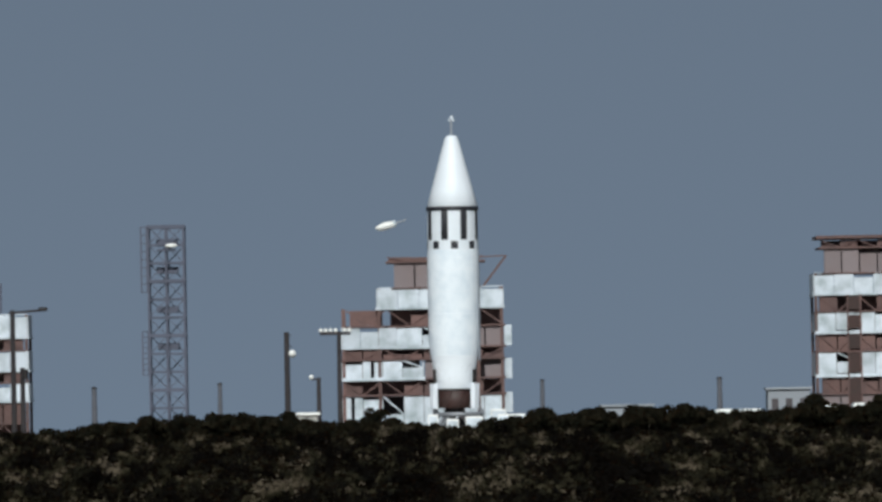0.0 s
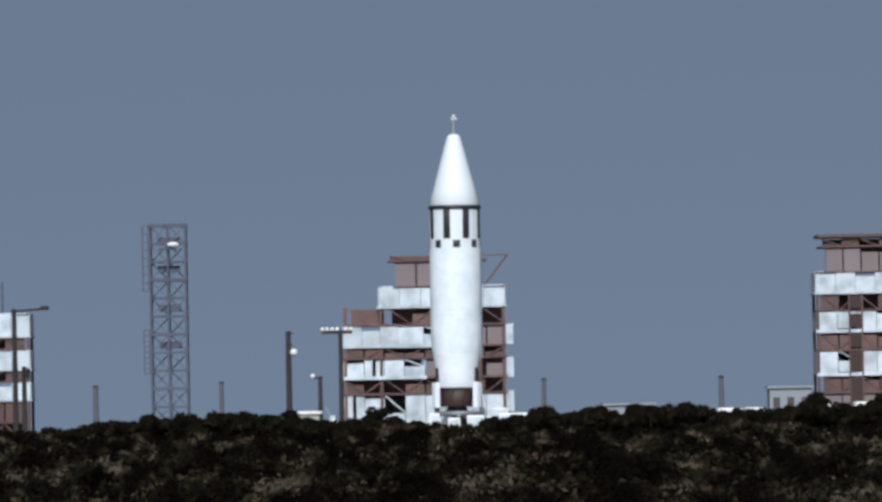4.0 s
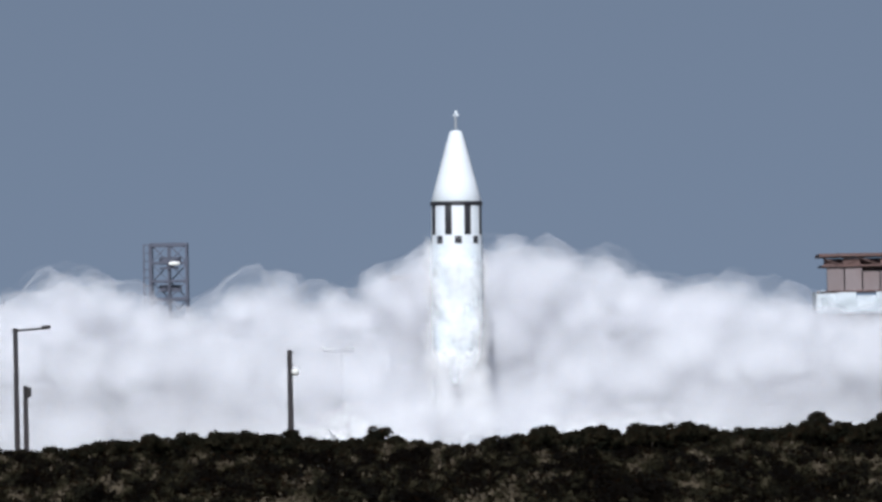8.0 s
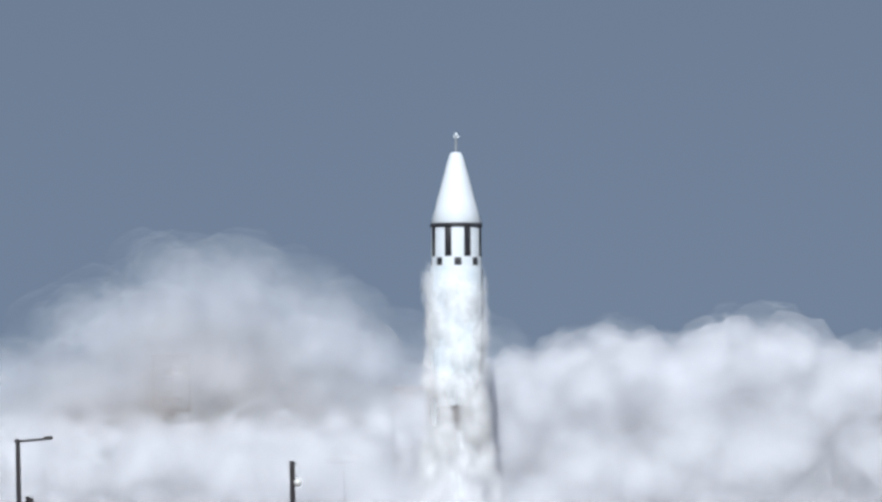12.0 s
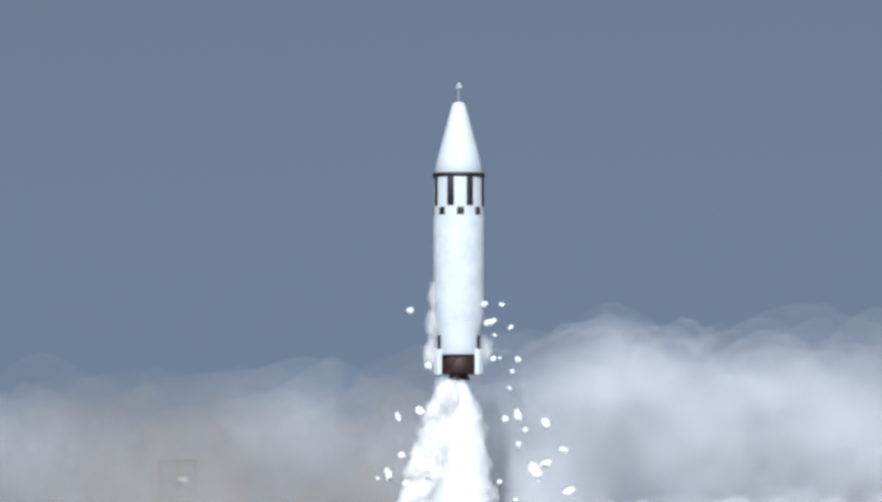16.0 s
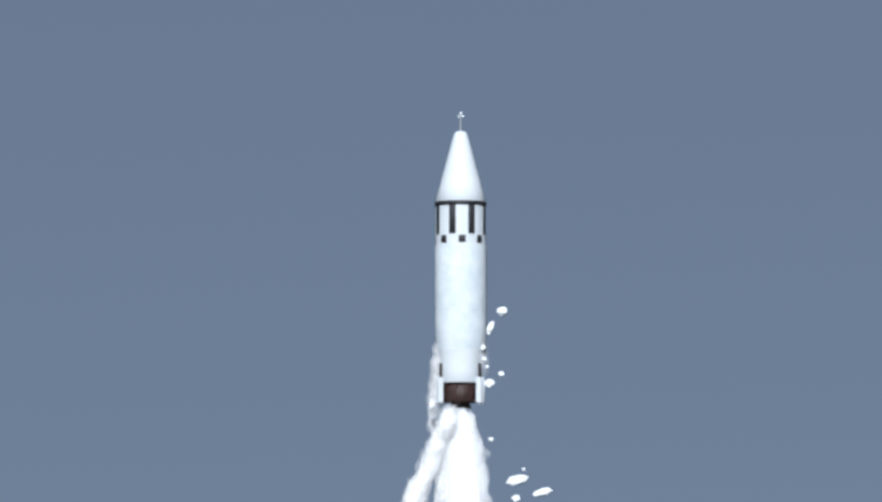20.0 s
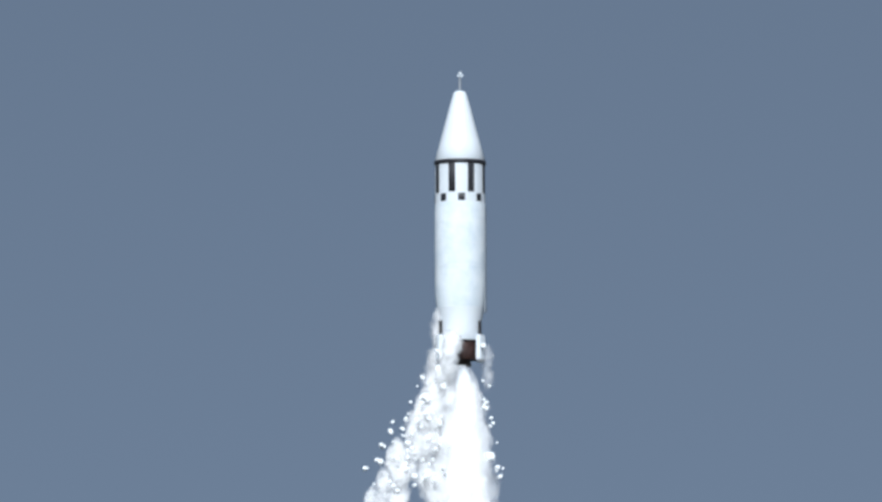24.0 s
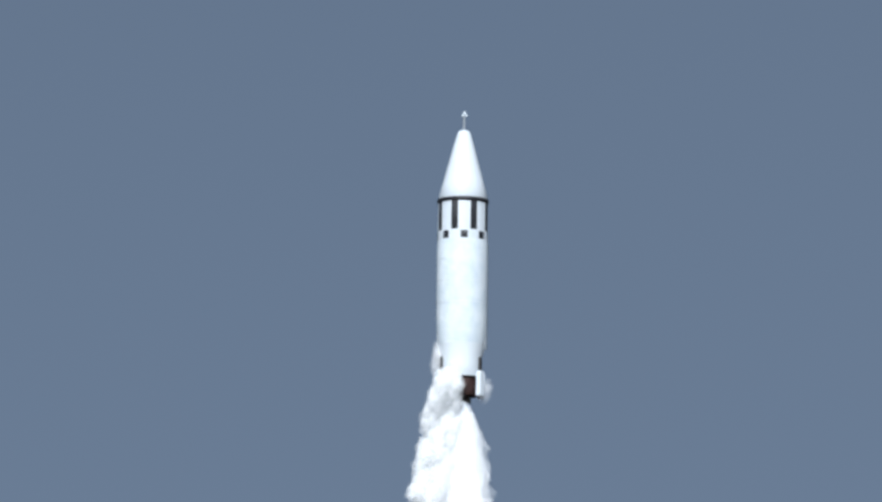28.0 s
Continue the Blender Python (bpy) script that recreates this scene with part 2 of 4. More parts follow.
def add_bar(bm, p, q, w, sides=4, w2=None):
    p, q = Vector(p), Vector(q)
    d = q - p
    m = Matrix.Translation((p + q) / 2) @ d.to_track_quat("Z", "Y").to_matrix().to_4x4() @ Matrix.Rotation(math.pi / sides, 4, "Z")
    bmesh.ops.create_cone(bm, cap_ends=True, segments=sides, radius1=w * (0.7 if sides == 4 else 0.5), radius2=(w2 or w) * (0.7 if sides == 4 else 0.5), depth=d.length, matrix=m)
    return bm


def bar(p, q, w, sides=4, w2=None):
    return add_bar(bmesh.new(), p, q, w, sides, w2)


def turned(profile, n=48, a0=0.0, a1=360.0, cap=False):
    """A surface of revolution round z through (radius, height) points, or a sector of one."""
    bm = bmesh.new()
    full = abs(a1 - a0) >= 360
    k = n if full else n + 1
    rings = [[bm.verts.new((r * math.sin(radians(a0 + (a1 - a0) * i / n)), -r * math.cos(radians(a0 + (a1 - a0) * i / n)), z)) for i in range(k)] for r, z in profile]
    for lo, hi in zip(rings, rings[1:]):
        for i in range(n):
            j = (i + 1) % k
            bm.faces.new((lo[i], lo[j], hi[j], hi[i]))
    if cap:
        for ring in (rings[0], rings[-1]):
            bm.faces.new(ring)
    for f in bm.faces:
        f.smooth = True
    bmesh.ops.recalc_face_normals(bm, faces=bm.faces)
    return bm


def lump(seed, radius=1.0, sub=3, rough=0.3, scale=1.3, stretch=(1, 1, 1), smooth=True, bm=None, mat=0, grit=0.22):
    """A billow: a ball swollen by two sizes of bulges."""
    bm = bm or bmesh.new()
    vs = bmesh.ops.create_icosphere(bm, subdivisions=sub, radius=1.0)["verts"]
    off = Vector((seed * 7.3, seed * 3.1, -seed * 5.7))
    for v in vs:
        d = v.co.normalized()
        big = noise.noise(d * scale + off)
        small = 1 - abs(noise.noise(d * scale * 2.6 + off * 1.7)) * 1.6
        fine = 1 - abs(noise.noise(d * scale * 6.0 - off)) * 1.6
        k = radius * (1 + rough * (0.9 * big + 0.55 * small + grit * fine - 0.4))
        v.co = Vector((d.x * k * stretch[0], d.y * k * stretch[1], d.z * k * stretch[2]))
        for f in v.link_faces:
            f.material_index, f.smooth = mat, smooth
    return bm


# ---- ground ----
def ground():
    bm = bmesh.new()
    xs = [-3000, -900, -300, -120, -60, -30, 0, 30, 60, 120, 300, 900, 3000]
    ys = [-1500, -200, 0, 100, 200, 300, 380, 425, 440, 455, 490, 530, 580, 700, 1200, 4500]
    rise = {440: 0.7, 455: 2.0, 490: 2.0, 530: 1.6, 580: 1.2, 425: 0.3, 700: -1.0, 1200: -8.0, 4500: -60.0}
    grid = [[bm.verts.new((x, y, rise.get(y, 0.0) * (max(0.0, 1 - abs(x) / 300) if y < 650 else 1))) for x in xs] for y in ys]
    for a, b in zip(grid, grid[1:]):
        for i in range(len(xs) - 1):
            bm.faces.new((a[i], a[i + 1], b[i + 1], b[i]))
    tagged(part("ground", bm, SAND), "dark sandy scrub ground rising to the launch site", "ground", kind="structure")
    pad = tagged(part("launch_pad", turned([(17, 1.4), (17, 2.45), (16.7, 2.55), (0.01, 2.55)], 40), CONCRETE), "round pale concrete launch pad", "pavement", kind="structure")
    pad.location = (0.75, RANGE + 2, 0)


# ---- the rocket ----
BASE = Vector((0.86, RANGE, 3.8))


def climb(t):
    return 0.124 * max(0.0, t - 4.68) ** 2


SWAY = [(0, -0.04), (2, -0.01), (5, 0.0), (8, 0.05), (9, -0.03), (11, 0.0), (15, -0.02), (20, -0.05), (21.5, -0.05), (23.5, 0.02), (27, 0.0), (28, -0.14)]
PITCH = [(0, 0.3), (5.5, 0.3), (9, 0.7), (14.5, 1.0), (21, 1.2), (24, 1.0), (27, 1.05), (28, 1.9)]      # degrees


def between(rows, t):
    return float(np.interp(t, [r[0] for r in rows], [r[1] for r in rows]))


def rocket_pose(t):
    """The rocket leans a little to the right as it climbs, about its guidance section."""
    return Matrix.Translation(BASE + Vector((between(SWAY, t), 0, climb(t) + 11.8))) @ Matrix.Rotation(radians(between(PITCH, t)), 4, "Y") @ Matrix.Translation((0, 0, -11.8))


def foot(t):
    return rocket_pose(t).translation


def make_rocket():
    r = thing("rocket", BASE, "white liquid-fuelled rocket with black roll stripes below its nose cone", "rocket")
    part("engine_bay", turned([(0.98, 0.0), (1.02, 0.05), (1.02, 1.12), (0.9, 1.15)], 32), BAY_RED, r, "open dark red engine bay")
    part("bay_frame", turned([(1.06, 1.06), (1.09, 1.06), (1.09, 1.16), (1.06, 1.16)], 32), DARK_METAL, r)
    for k in range(8):
        a = radians(45 * k + 10)
        part("bay_strut", bar((1.05 * math.sin(a), -1.05 * math.cos(a), 0.0), (1.05 * math.sin(a + 0.5), -1.05 * math.cos(a + 0.5), 1.1), 0.07), BAY_RED, r)
    part("nozzle", turned([(0.42, 0.6), (0.5, 0.2), (0.66, -0.35), (0.62, -0.35), (0.44, 0.2)], 28), DARK_METAL, r, "dark metal engine nozzle")
    for a in (-64, 58, 118, -122):
        fin = box(-0.24, 0.24, -0.16, 0.16, -0.05, 1.45, 0.03)
        part("tail_bracket", fin, WHITE_SHELL, r, at=Matrix.Rotation(radians(a), 4, "Z") @ Matrix.Translation((0, -1.38, 0)))
    for a in (-62, 60, 118, -122):
        part("roll_jet", bar((0, -1.33, 1.5), (0, -1.33, 2.3), 0.18, 10), DARK_METAL, r, "dark roll control jet", at=Matrix.Rotation(radians(a), 4, "Z"))
    part("tail_skirt", turned([(1.16, 1.14), (1.19, 1.18), (1.23, 2.0), (1.29, 2.45), (1.37, 2.9), (1.4, 3.06)], 48), WHITE_SHELL, r)
    part("thrust_ring", turned([(1.38, 3.03), (1.405, 3.05), (1.412, 3.1), (1.4, 3.13)], 48), WHITE_SHELL, r)
    part("fuel_tank", turned([(1.405, 3.09), (1.45, 3.5), (1.49, 4.0), (1.51, 4.5), (1.51, 5.55)], 64), FROST, r, "white fuel tank with a coat of frost")
    part("oxidizer_tank", turned([(1.51, 5.55), (1.52, 5.9), (1.52, 9.2), (1.5, 9.36)], 64), FROST, r, "white oxidizer tank with a coat of frost")
    for z in (5.57, 6.9, 8.2):
        part("seam_ring", turned([(1.5, z - 0.03), (1.527, z - 0.015), (1.527, z + 0.015), (1.5, z + 0.03)], 64), WHITE_SHELL, r)
    for a in (77, -140):
        part("cable_tunnel", box(-0.09, 0.09, -0.07, 0.07, 2.8, 9.2, 0.03), TUNNEL_GREY, r, "long grey cable tunnel", at=Matrix.Rotation(radians(a), 4, "Z") @ Matrix.Translation((0, -1.52, 0)))
    part("guidance_section", turned([(1.5, 9.36), (1.49, 11.7)], 64), WHITE_SHELL, r)
    for k in range(8):
        a = -19 + 45 * k
        part("roll_stripe", turned([(1.495, 9.95), (1.51, 9.97), (1.51, 11.7), (1.495, 11.72)], 6, a - 8, a + 8), BLACK_PAINT, r, "black painted roll stripe")
        b = a + 22.5
        part("roll_mark", turned([(1.5, 9.42), (1.515, 9.44), (1.515, 9.86), (1.5, 9.88)], 6, b - 8, b + 8), BLACK_PAINT, r, "small black square mark")
    part("separation_ring", turned([(1.47, 11.68), (1.55, 11.7), (1.55, 11.9), (1.47, 11.93)], 64), BLACK_PAINT, r, "black separation ring")
    part("nose_cone", turned([(1.47, 11.92), (1.5, 11.96), (1.24, 12.9), (0.92, 14.1), (0.6, 15.3), (0.42, 15.9), (0.36, 16.05), (0.25, 16.14), (0.01, 16.17)], 64), WHITE_SHELL, r, "white pointed nose cone")
    for z, rad in ((12.9, 1.245), (14.1, 0.925), (15.3, 0.605)):
        part("cone_seam", turned([(rad - 0.01, z - 0.02), (rad + 0.008, z), (rad - 0.02, z + 0.02)], 48), WHITE_SHELL, r)
    probe = part("nose_probe", turned([(0.08, 16.1), (0.07, 16.9), (0.05, 17.2)], 10), GREY_PANEL, r, "thin white probe")
    part("probe_vane", box(-0.16, 0.2, -0.04, 0.04, 17.0, 17.14, 0.01), WHITE_PANEL, probe)
    part("probe_cap", lump(4, 0.1, 2, 0.1), WHITE_SHELL, probe, at=pose(0.02, 0, 17.22))
    return r


ROCKET = None


# ---- launch stand and ground equipment ----
def launch_stand():
    s = thing("launch_stand", (0.95, RANGE, 2.55), "grey steel launch stand under the rocket", "launch stand")
    part("stand_ring", turned([(0.95, 0.75), (1.45, 0.75), (1.45, 1.0), (0.95, 1.0), (0.95, 0.75)], 32), STAND_GREY, s)
    for k in range(6):
        a = radians(60 * k + 20)
        part("stand_leg", bar((1.2 * math.sin(a), -1.2 * math.cos(a), 0.8), (1.9 * math.sin(a), -1.9 * math.cos(a), 0), 0.2), STAND_GREY, s)
    for a in (-1, 1):
        part("hold_down_arm", box(a * 1.35 - 0.15, a * 1.35 + 0.15, -0.2, 0.2, 0.6, 1.2, 0.04), STAND_GREY, s)
    part("flame_deflector", turned([(0.02, 0.72), (0.6, 0.35), (1.2, 0.12), (1.3, 0.0)], 24), DARK_METAL, s, "dark conical flame deflector")
    for x, y, w, h in ((-0.35, -5.0, 0.7, 0.62), (0.9, -5.6, 1.0, 0.75), (2.35, -4.4, 0.9, 1.15), (3.1, -5.8, 1.6, 0.85), (-1.5, -4.6, 0.6, 0.9)):
        c = thing("ground_equipment_cabinet", (0.95 + x, RANGE + y, 2.55), "white metal equipment cabinet beside the launch stand", "cabinet", "cabinets round the launch stand")
        part("body", box(-w / 2, w / 2, -0.4, 0.4, 0.08, h, 0.03), LAMP_WHITE, c)
        part("door", box(-w / 2 + 0.06, w / 2 - 0.06, -0.43, -0.402, 0.16, h - 0.1, 0.01), WHITE_PANEL, c)
        part("plinth", box(-w / 2 + 0.03, w / 2 - 0.03, -0.36, 0.36, 0, 0.08), DARK_METAL, c)


# ---- service gantries ----
def gantry(name, at, label, depth, levels):
    """A steel service gantry. levels: (foot, top, kind, left, right) bands from the ground up."""
    g = thing(name, at, label, "gantry", "service gantries")
    for lo, hi, kind, x0, x1 in levels:
        mid = [(x0 + (x1 - x0) * i / max(1, round((x1 - x0) / 1.35))) for i in range(max(1, round((x1 - x0) / 1.35)) + 1)]
        # deck of this storey
        part("deck", box(x0 - 0.12, x1 + 0.12, -depth - 0.15, depth + 0.15, lo - 0.09, lo + 0.03), RED_STEEL if kind != "white" else WHITE_PANEL, g)
        if kind == "white":
            for a, b in zip(mid, mid[1:]):
                drop = random.choice((0, 0, 0, 0.12, 0.3))
                part("panel", box(a + 0.015, b - 0.015, -depth - 0.1, -depth - 0.03, lo + 0.034, hi - 0.05 - drop), WHITE_PANEL, g)
            part("top_rail", bar((x0, -depth - 0.06, hi), (x1, -depth - 0.06, hi), 0.07), WHITE_PANEL, g)
            part("side_panel", box(x0 - 0.05, x0 + 0.0, -depth + 0.0, depth, lo + 0.034, hi - 0.05), WHITE_PANEL, g)
            part("side_panel", box(x1, x1 + 0.05, -depth + 0.0, depth, lo + 0.034, hi - 0.05), WHITE_PANEL, g)
        elif kind in ("open", "grey", "pink"):
            sheet = {"open": RED_STEEL, "grey": GREY_PANEL, "pink": PINK_PANEL}[kind]
            back = {"open": RED_STEEL, "grey": GREY_PANEL, "pink": PINK_PANEL}[kind]
            part("inner_wall", box(x0 + 0.2, x1 - 0.2, -depth * 0.3, depth * 0.3, lo + 0.034, hi - 0.1), back, g)
            for a, b in zip(mid, mid[1:]):
                if random.random() < (0.8 if kind == "open" else 0.97):
                    part("panel", box(a + 0.05, b - 0.05, -depth + 0.05, -depth + 0.1, lo + 0.034, hi - (0.1 if random.random() < 0.6 else 0.45)), sheet, g)
            for i, (a, b) in enumerate(zip(mid, mid[1:])):
                p, q = ((a, -depth, lo), (b, -depth, hi - 0.1)) if i % 2 else ((b, -depth, lo), (a, -depth, hi - 0.1))
                if kind == "open":
                    part("brace", bar(p, q, 0.08), RED_STEEL, g)
        elif kind == "sheeted":
            for i, (a, b) in enumerate(zip(mid, mid[1:])):
                m, bay = (a + b) / 2, random.random()
                low, high = lo + 0.034 + random.choice((0, 0, 0.06, 0.14)), hi - random.choice((0.05, 0.08, 0.16, 0.3))
                if bay < 0.76:                  # whole sheet
                    part("panel", box(a + 0.02, b - 0.02, -depth - 0.06, -depth - 0.01, low, high), WHITE_PANEL, g)
                elif bay < 0.87:                # two sheets with a dark slot between them
                    part("panel", box(a + 0.02, m - 0.12, -depth - 0.06, -depth - 0.01, low, high), WHITE_PANEL, g)
                    part("panel", box(m + 0.1, b - 0.02, -depth - 0.06, -depth - 0.01, low, high - 0.12), WHITE_PANEL, g)
                elif bay < 0.95:                # open above a breast-high sheet
                    part("panel", box(a + 0.02, b - 0.02, -depth - 0.06, -depth - 0.01, low, lo + 0.55 * (hi - lo)), WHITE_PANEL, g)
                    part("brace", bar((a, -depth - 0.03, hi - 0.1), (b, -depth - 0.03, lo + 0.55 * (hi - lo)), 0.09), WHITE_PANEL, g)
                else:                           # open bay crossed by one brace
                    part("panel", box(a + 0.02, a + 0.3, -depth - 0.06, -depth - 0.01, low, high), GREY_PANEL, g)
                    part("brace", bar((a + 0.3, -depth - 0.03, hi - 0.1), (b, -depth - 0.03, lo + 0.04), 0.2), WHITE_PANEL, g)
            part("kick_plate", box(x0 - 0.14, x1 + 0.14, -depth - 0.22, -depth - 0.17, lo - 0.12, lo + 0.1), WHITE_PANEL, g)
            # wall coloured dark, in place of the shade behind slots and open bays
            part("inner_wall", box(x0 + 0.2, x1 - 0.2, -depth * 0.3, depth * 0.3, lo + 0.034, hi - 0.1), INSIDE_SHADE, g)
            part("side_panel", box(x0 - 0.05, x0 + 0.03, -depth + 0.0, depth, lo + 0.034, hi - 0.1), WHITE_PANEL, g)
            part("side_panel", box(x1 - 0.03, x1 + 0.05, -depth + 0.0, depth, lo + 0.034, hi - 0.1), WHITE_PANEL, g)
    cols = sorted({round(x, 2) for l in levels for x in (l[3] + 0.1, l[4] - 0.1)})
    for i, x in enumerate(cols):
        if 0 < i < len(cols) - 1 and min(x - cols[i - 1], cols[-1] - x) < 1.4:
            continue
        hi = max(l[1] for l in levels if l[3] - 0.2 <= x <= l[4] + 0.2)
        for y in (-depth, depth):
            part("column", bar((x, y, 0), (x, y, hi), 0.2), RED_STEEL, g)
    return g


def gantries():
    # main service tower behind the rocket
    p = spot(0, 0, 500)
    gx, gz = p.x, 1.8
    k = 500 / RANGE

    drop = 0.0

    def zz(b):      # height over the foot for a level b metres above the eye on the launch plane
        return (EYE.z + (b - drop) * k) - gz
    L, R, L2, L3 = -6.05, 4.1, -3.8, -5.75
    main = gantry("service_gantry", (gx, 500, gz), "red and white stepped service gantry behind the rocket", 2.2, [
        (0.1, zz(-0.35), "sheeted", L, R), (zz(-0.35), zz(0.6), "open", L, R), (zz(0.6), zz(1.75), "sheeted", L, -1.0), (zz(0.6), zz(1.75), "pink", -0.9, R),
        (zz(1.75), zz(2.45), "open", L, R), (zz(2.45), zz(3.7), "white", L, -2.6), (zz(2.45), zz(3.7), "sheeted", -2.5, 0.5), (zz(2.45), zz(3.7), "pink", 0.6, R),
        (zz(3.7), zz(4.75), "open", L3, -3.3), (zz(3.7), zz(4.75), "open", -3.2, R),
        (zz(4.75), zz(5.95), "white", L2, R), (zz(5.95), zz(7.5), "pink", -2.75, 2.6), (zz(7.5), zz(7.85), "open", -3.1, 2.9)])
    part("crane_boom", bar((2.9, -1.5, zz(6.0)), (4.35, -1.5, zz(7.75)), 0.14), RED_STEEL, main)
    part("crane_tie", bar((2.6, -1.5, zz(7.7)), (4.35, -1.5, zz(7.75)), 0.08), RED_STEEL, main)
    for b in (-0.9, 1.1, 3.05):
        part("edge_panel", box(R + 0.05, R + 0.5, -2.3, -1.8, zz(b - 0.6), zz(b + 0.6)), WHITE_PANEL, main)
    # gantry of the next pad to the right
    k = 560 / RANGE
    gz = 1.3
    p = spot(22.3, 0, 560)
    drop = 0.46
    right = gantry("service_gantry", (p.x, 560, gz), "tall red and white service gantry on a neighbouring pad", 3.0, [
        (0.1, zz(-0.3), "pink", 0.3, 9.6), (zz(-0.3), zz(0.75), "open", 0.3, 9.6), (zz(0.75), zz(2.2), "sheeted", 0.0, 9.6),
        (zz(2.2), zz(3.3), "open", 0.1, 9.6), (zz(3.3), zz(4.55), "sheeted", 0.0, 9.6), (zz(4.55), zz(5.55), "open", 0.2, 9.6),
        (zz(5.55), zz(6.8), "white", -0.1, 9.6), (zz(6.8), zz(8.3), "pink", 0.6, 9.4), (zz(8.3), zz(8.8), "open", 0.4, 9.6)])
    for lo, hi in ((0.1, zz(0.62)), (zz(0.9), zz(2.1)), (zz(2.3), zz(3.2)), (zz(3.5), zz(4.3)), (zz(4.6), zz(5.4))):
        part("hoist_cage", box(2.25, 3.05, -3.32, -3.08, lo, hi, 0.03), BAY_RED, right, "dark hoist cage on the gantry's face")
    for x in (2.2, 3.1):
        part("hoist_rail", bar((x, -3.3, 0), (x, -3.3, zz(5.5)), 0.12), RED_STEEL, right)
    part("roof_beam", box(0.1, 9.9, -3.3, 3.3, zz(8.82), zz(9.0)), RED_STEEL, right)
    # gantry of the pad to the left
    p = spot(-26.9, 0, 560)
    drop = -0.4
    left = gantry("service_gantry", (p.x - 7.2, 560, gz), "red and white service gantry at the edge of the site", 2.6, [
        (0.1, zz(-2.0), "open", 0, 10.0), (zz(-2.0), zz(-0.7), "open", 0, 10.0), (zz(-0.7), zz(0.4), "white", 0, 10.4),
        (zz(0.4), zz(1.1), "open", 0, 10.1), (zz(1.1), zz(2.3), "white", 0, 10.4), (zz(2.3), zz(3.05), "open", 0, 10.1),
        (zz(3.05), zz(4.4), "white", 0, 10.4)])
    part("mast", bar((8.4, 0, zz(4.4)), (8.4, 0, zz(6.3)), 0.16), TOWER_STEEL, left)
    return main


def lattice_tower():
    d = 620
    k = d / RANGE
    base = spot(-15.98, -2.0, d)
    z0 = 1.0
    t = thing("lattice_tower", (base.x, d, z0), "tall steel lattice tower with haze in its colour and a floodlight", "tower")
    top = EYE.z + 9.85 * k - z0
    w = 1.05 * k
    legs = [(-w, -w), (0.0, -w), (w, -w), (-w, w), (0.0, w), (w, w)]
    for x, y in legs:
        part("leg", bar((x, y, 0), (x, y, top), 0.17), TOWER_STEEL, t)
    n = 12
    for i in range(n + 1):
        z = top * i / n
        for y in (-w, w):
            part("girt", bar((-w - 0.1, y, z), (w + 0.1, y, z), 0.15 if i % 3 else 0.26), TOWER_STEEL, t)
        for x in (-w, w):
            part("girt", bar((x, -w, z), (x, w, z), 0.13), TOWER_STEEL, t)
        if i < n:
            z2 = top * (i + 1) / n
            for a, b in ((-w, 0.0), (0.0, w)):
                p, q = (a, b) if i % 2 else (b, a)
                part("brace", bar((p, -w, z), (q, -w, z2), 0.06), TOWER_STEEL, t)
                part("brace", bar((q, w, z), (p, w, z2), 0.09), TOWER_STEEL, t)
    # ladder bay that hangs on the left of the upper and the lower third
    for lo, hi in ((0.70, 1.0), (0.32, 0.52)):
        for x in (-w - 0.55, -w - 0.1):
            part("ladder_rail", bar((x, -w, top * lo), (x, -w, top * hi), 0.12), TOWER_STEEL, t)
        for i in range(9):
            z = top * (lo + (hi - lo) * i / 8)
            part("ladder_rung", bar((-w - 0.55, -w, z), (-w - 0.1, -w, z), 0.08), TOWER_STEEL, t)
    for f in (0.93, 0.80, 0.62, 0.45):
        part("landing", box(-w * 0.55, w * 0.65, -w * 0.6, w * 0.6, top * f - 0.25, top * f + 0.25), TOWER_STEEL, t)
    lampz = EYE.z + 8.72 * k - z0
    part("floodlight", lump(6, 0.3, 3, 0.06, stretch=(1.55, 0.6, 0.62)), LAMP_WHITE, t, "bright white floodlight", at=pose(0.45, -w - 0.4, lampz))
    part("lamp_platform", box(-w * 0.5, w * 0.55, -w - 0.25, -w * 0.4, lampz - 0.42, lampz - 0.26), TOWER_STEEL, t)
    part("lamp_arm", bar((0.35, -w - 0.35, lampz), (0.35, -w, lampz - 0.3), 0.1), TOWER_STEEL, t)


def pole(a, top, d, width, label, foot=1.0):
    p = spot(a, top, d)
    h = p.z - foot
    t = thing("utility_pole", (p.x, d, foot), label, "pole", "poles round the pad")
    # poles beyond 550 m take the timber with haze in its colour
    part("shaft", bar((0, 0, -0.3), (0, 0, h), width * 1.15, 10, width * 0.85), HAZY_TIMBER if d > 550 else TIMBER, t)
    return t, h


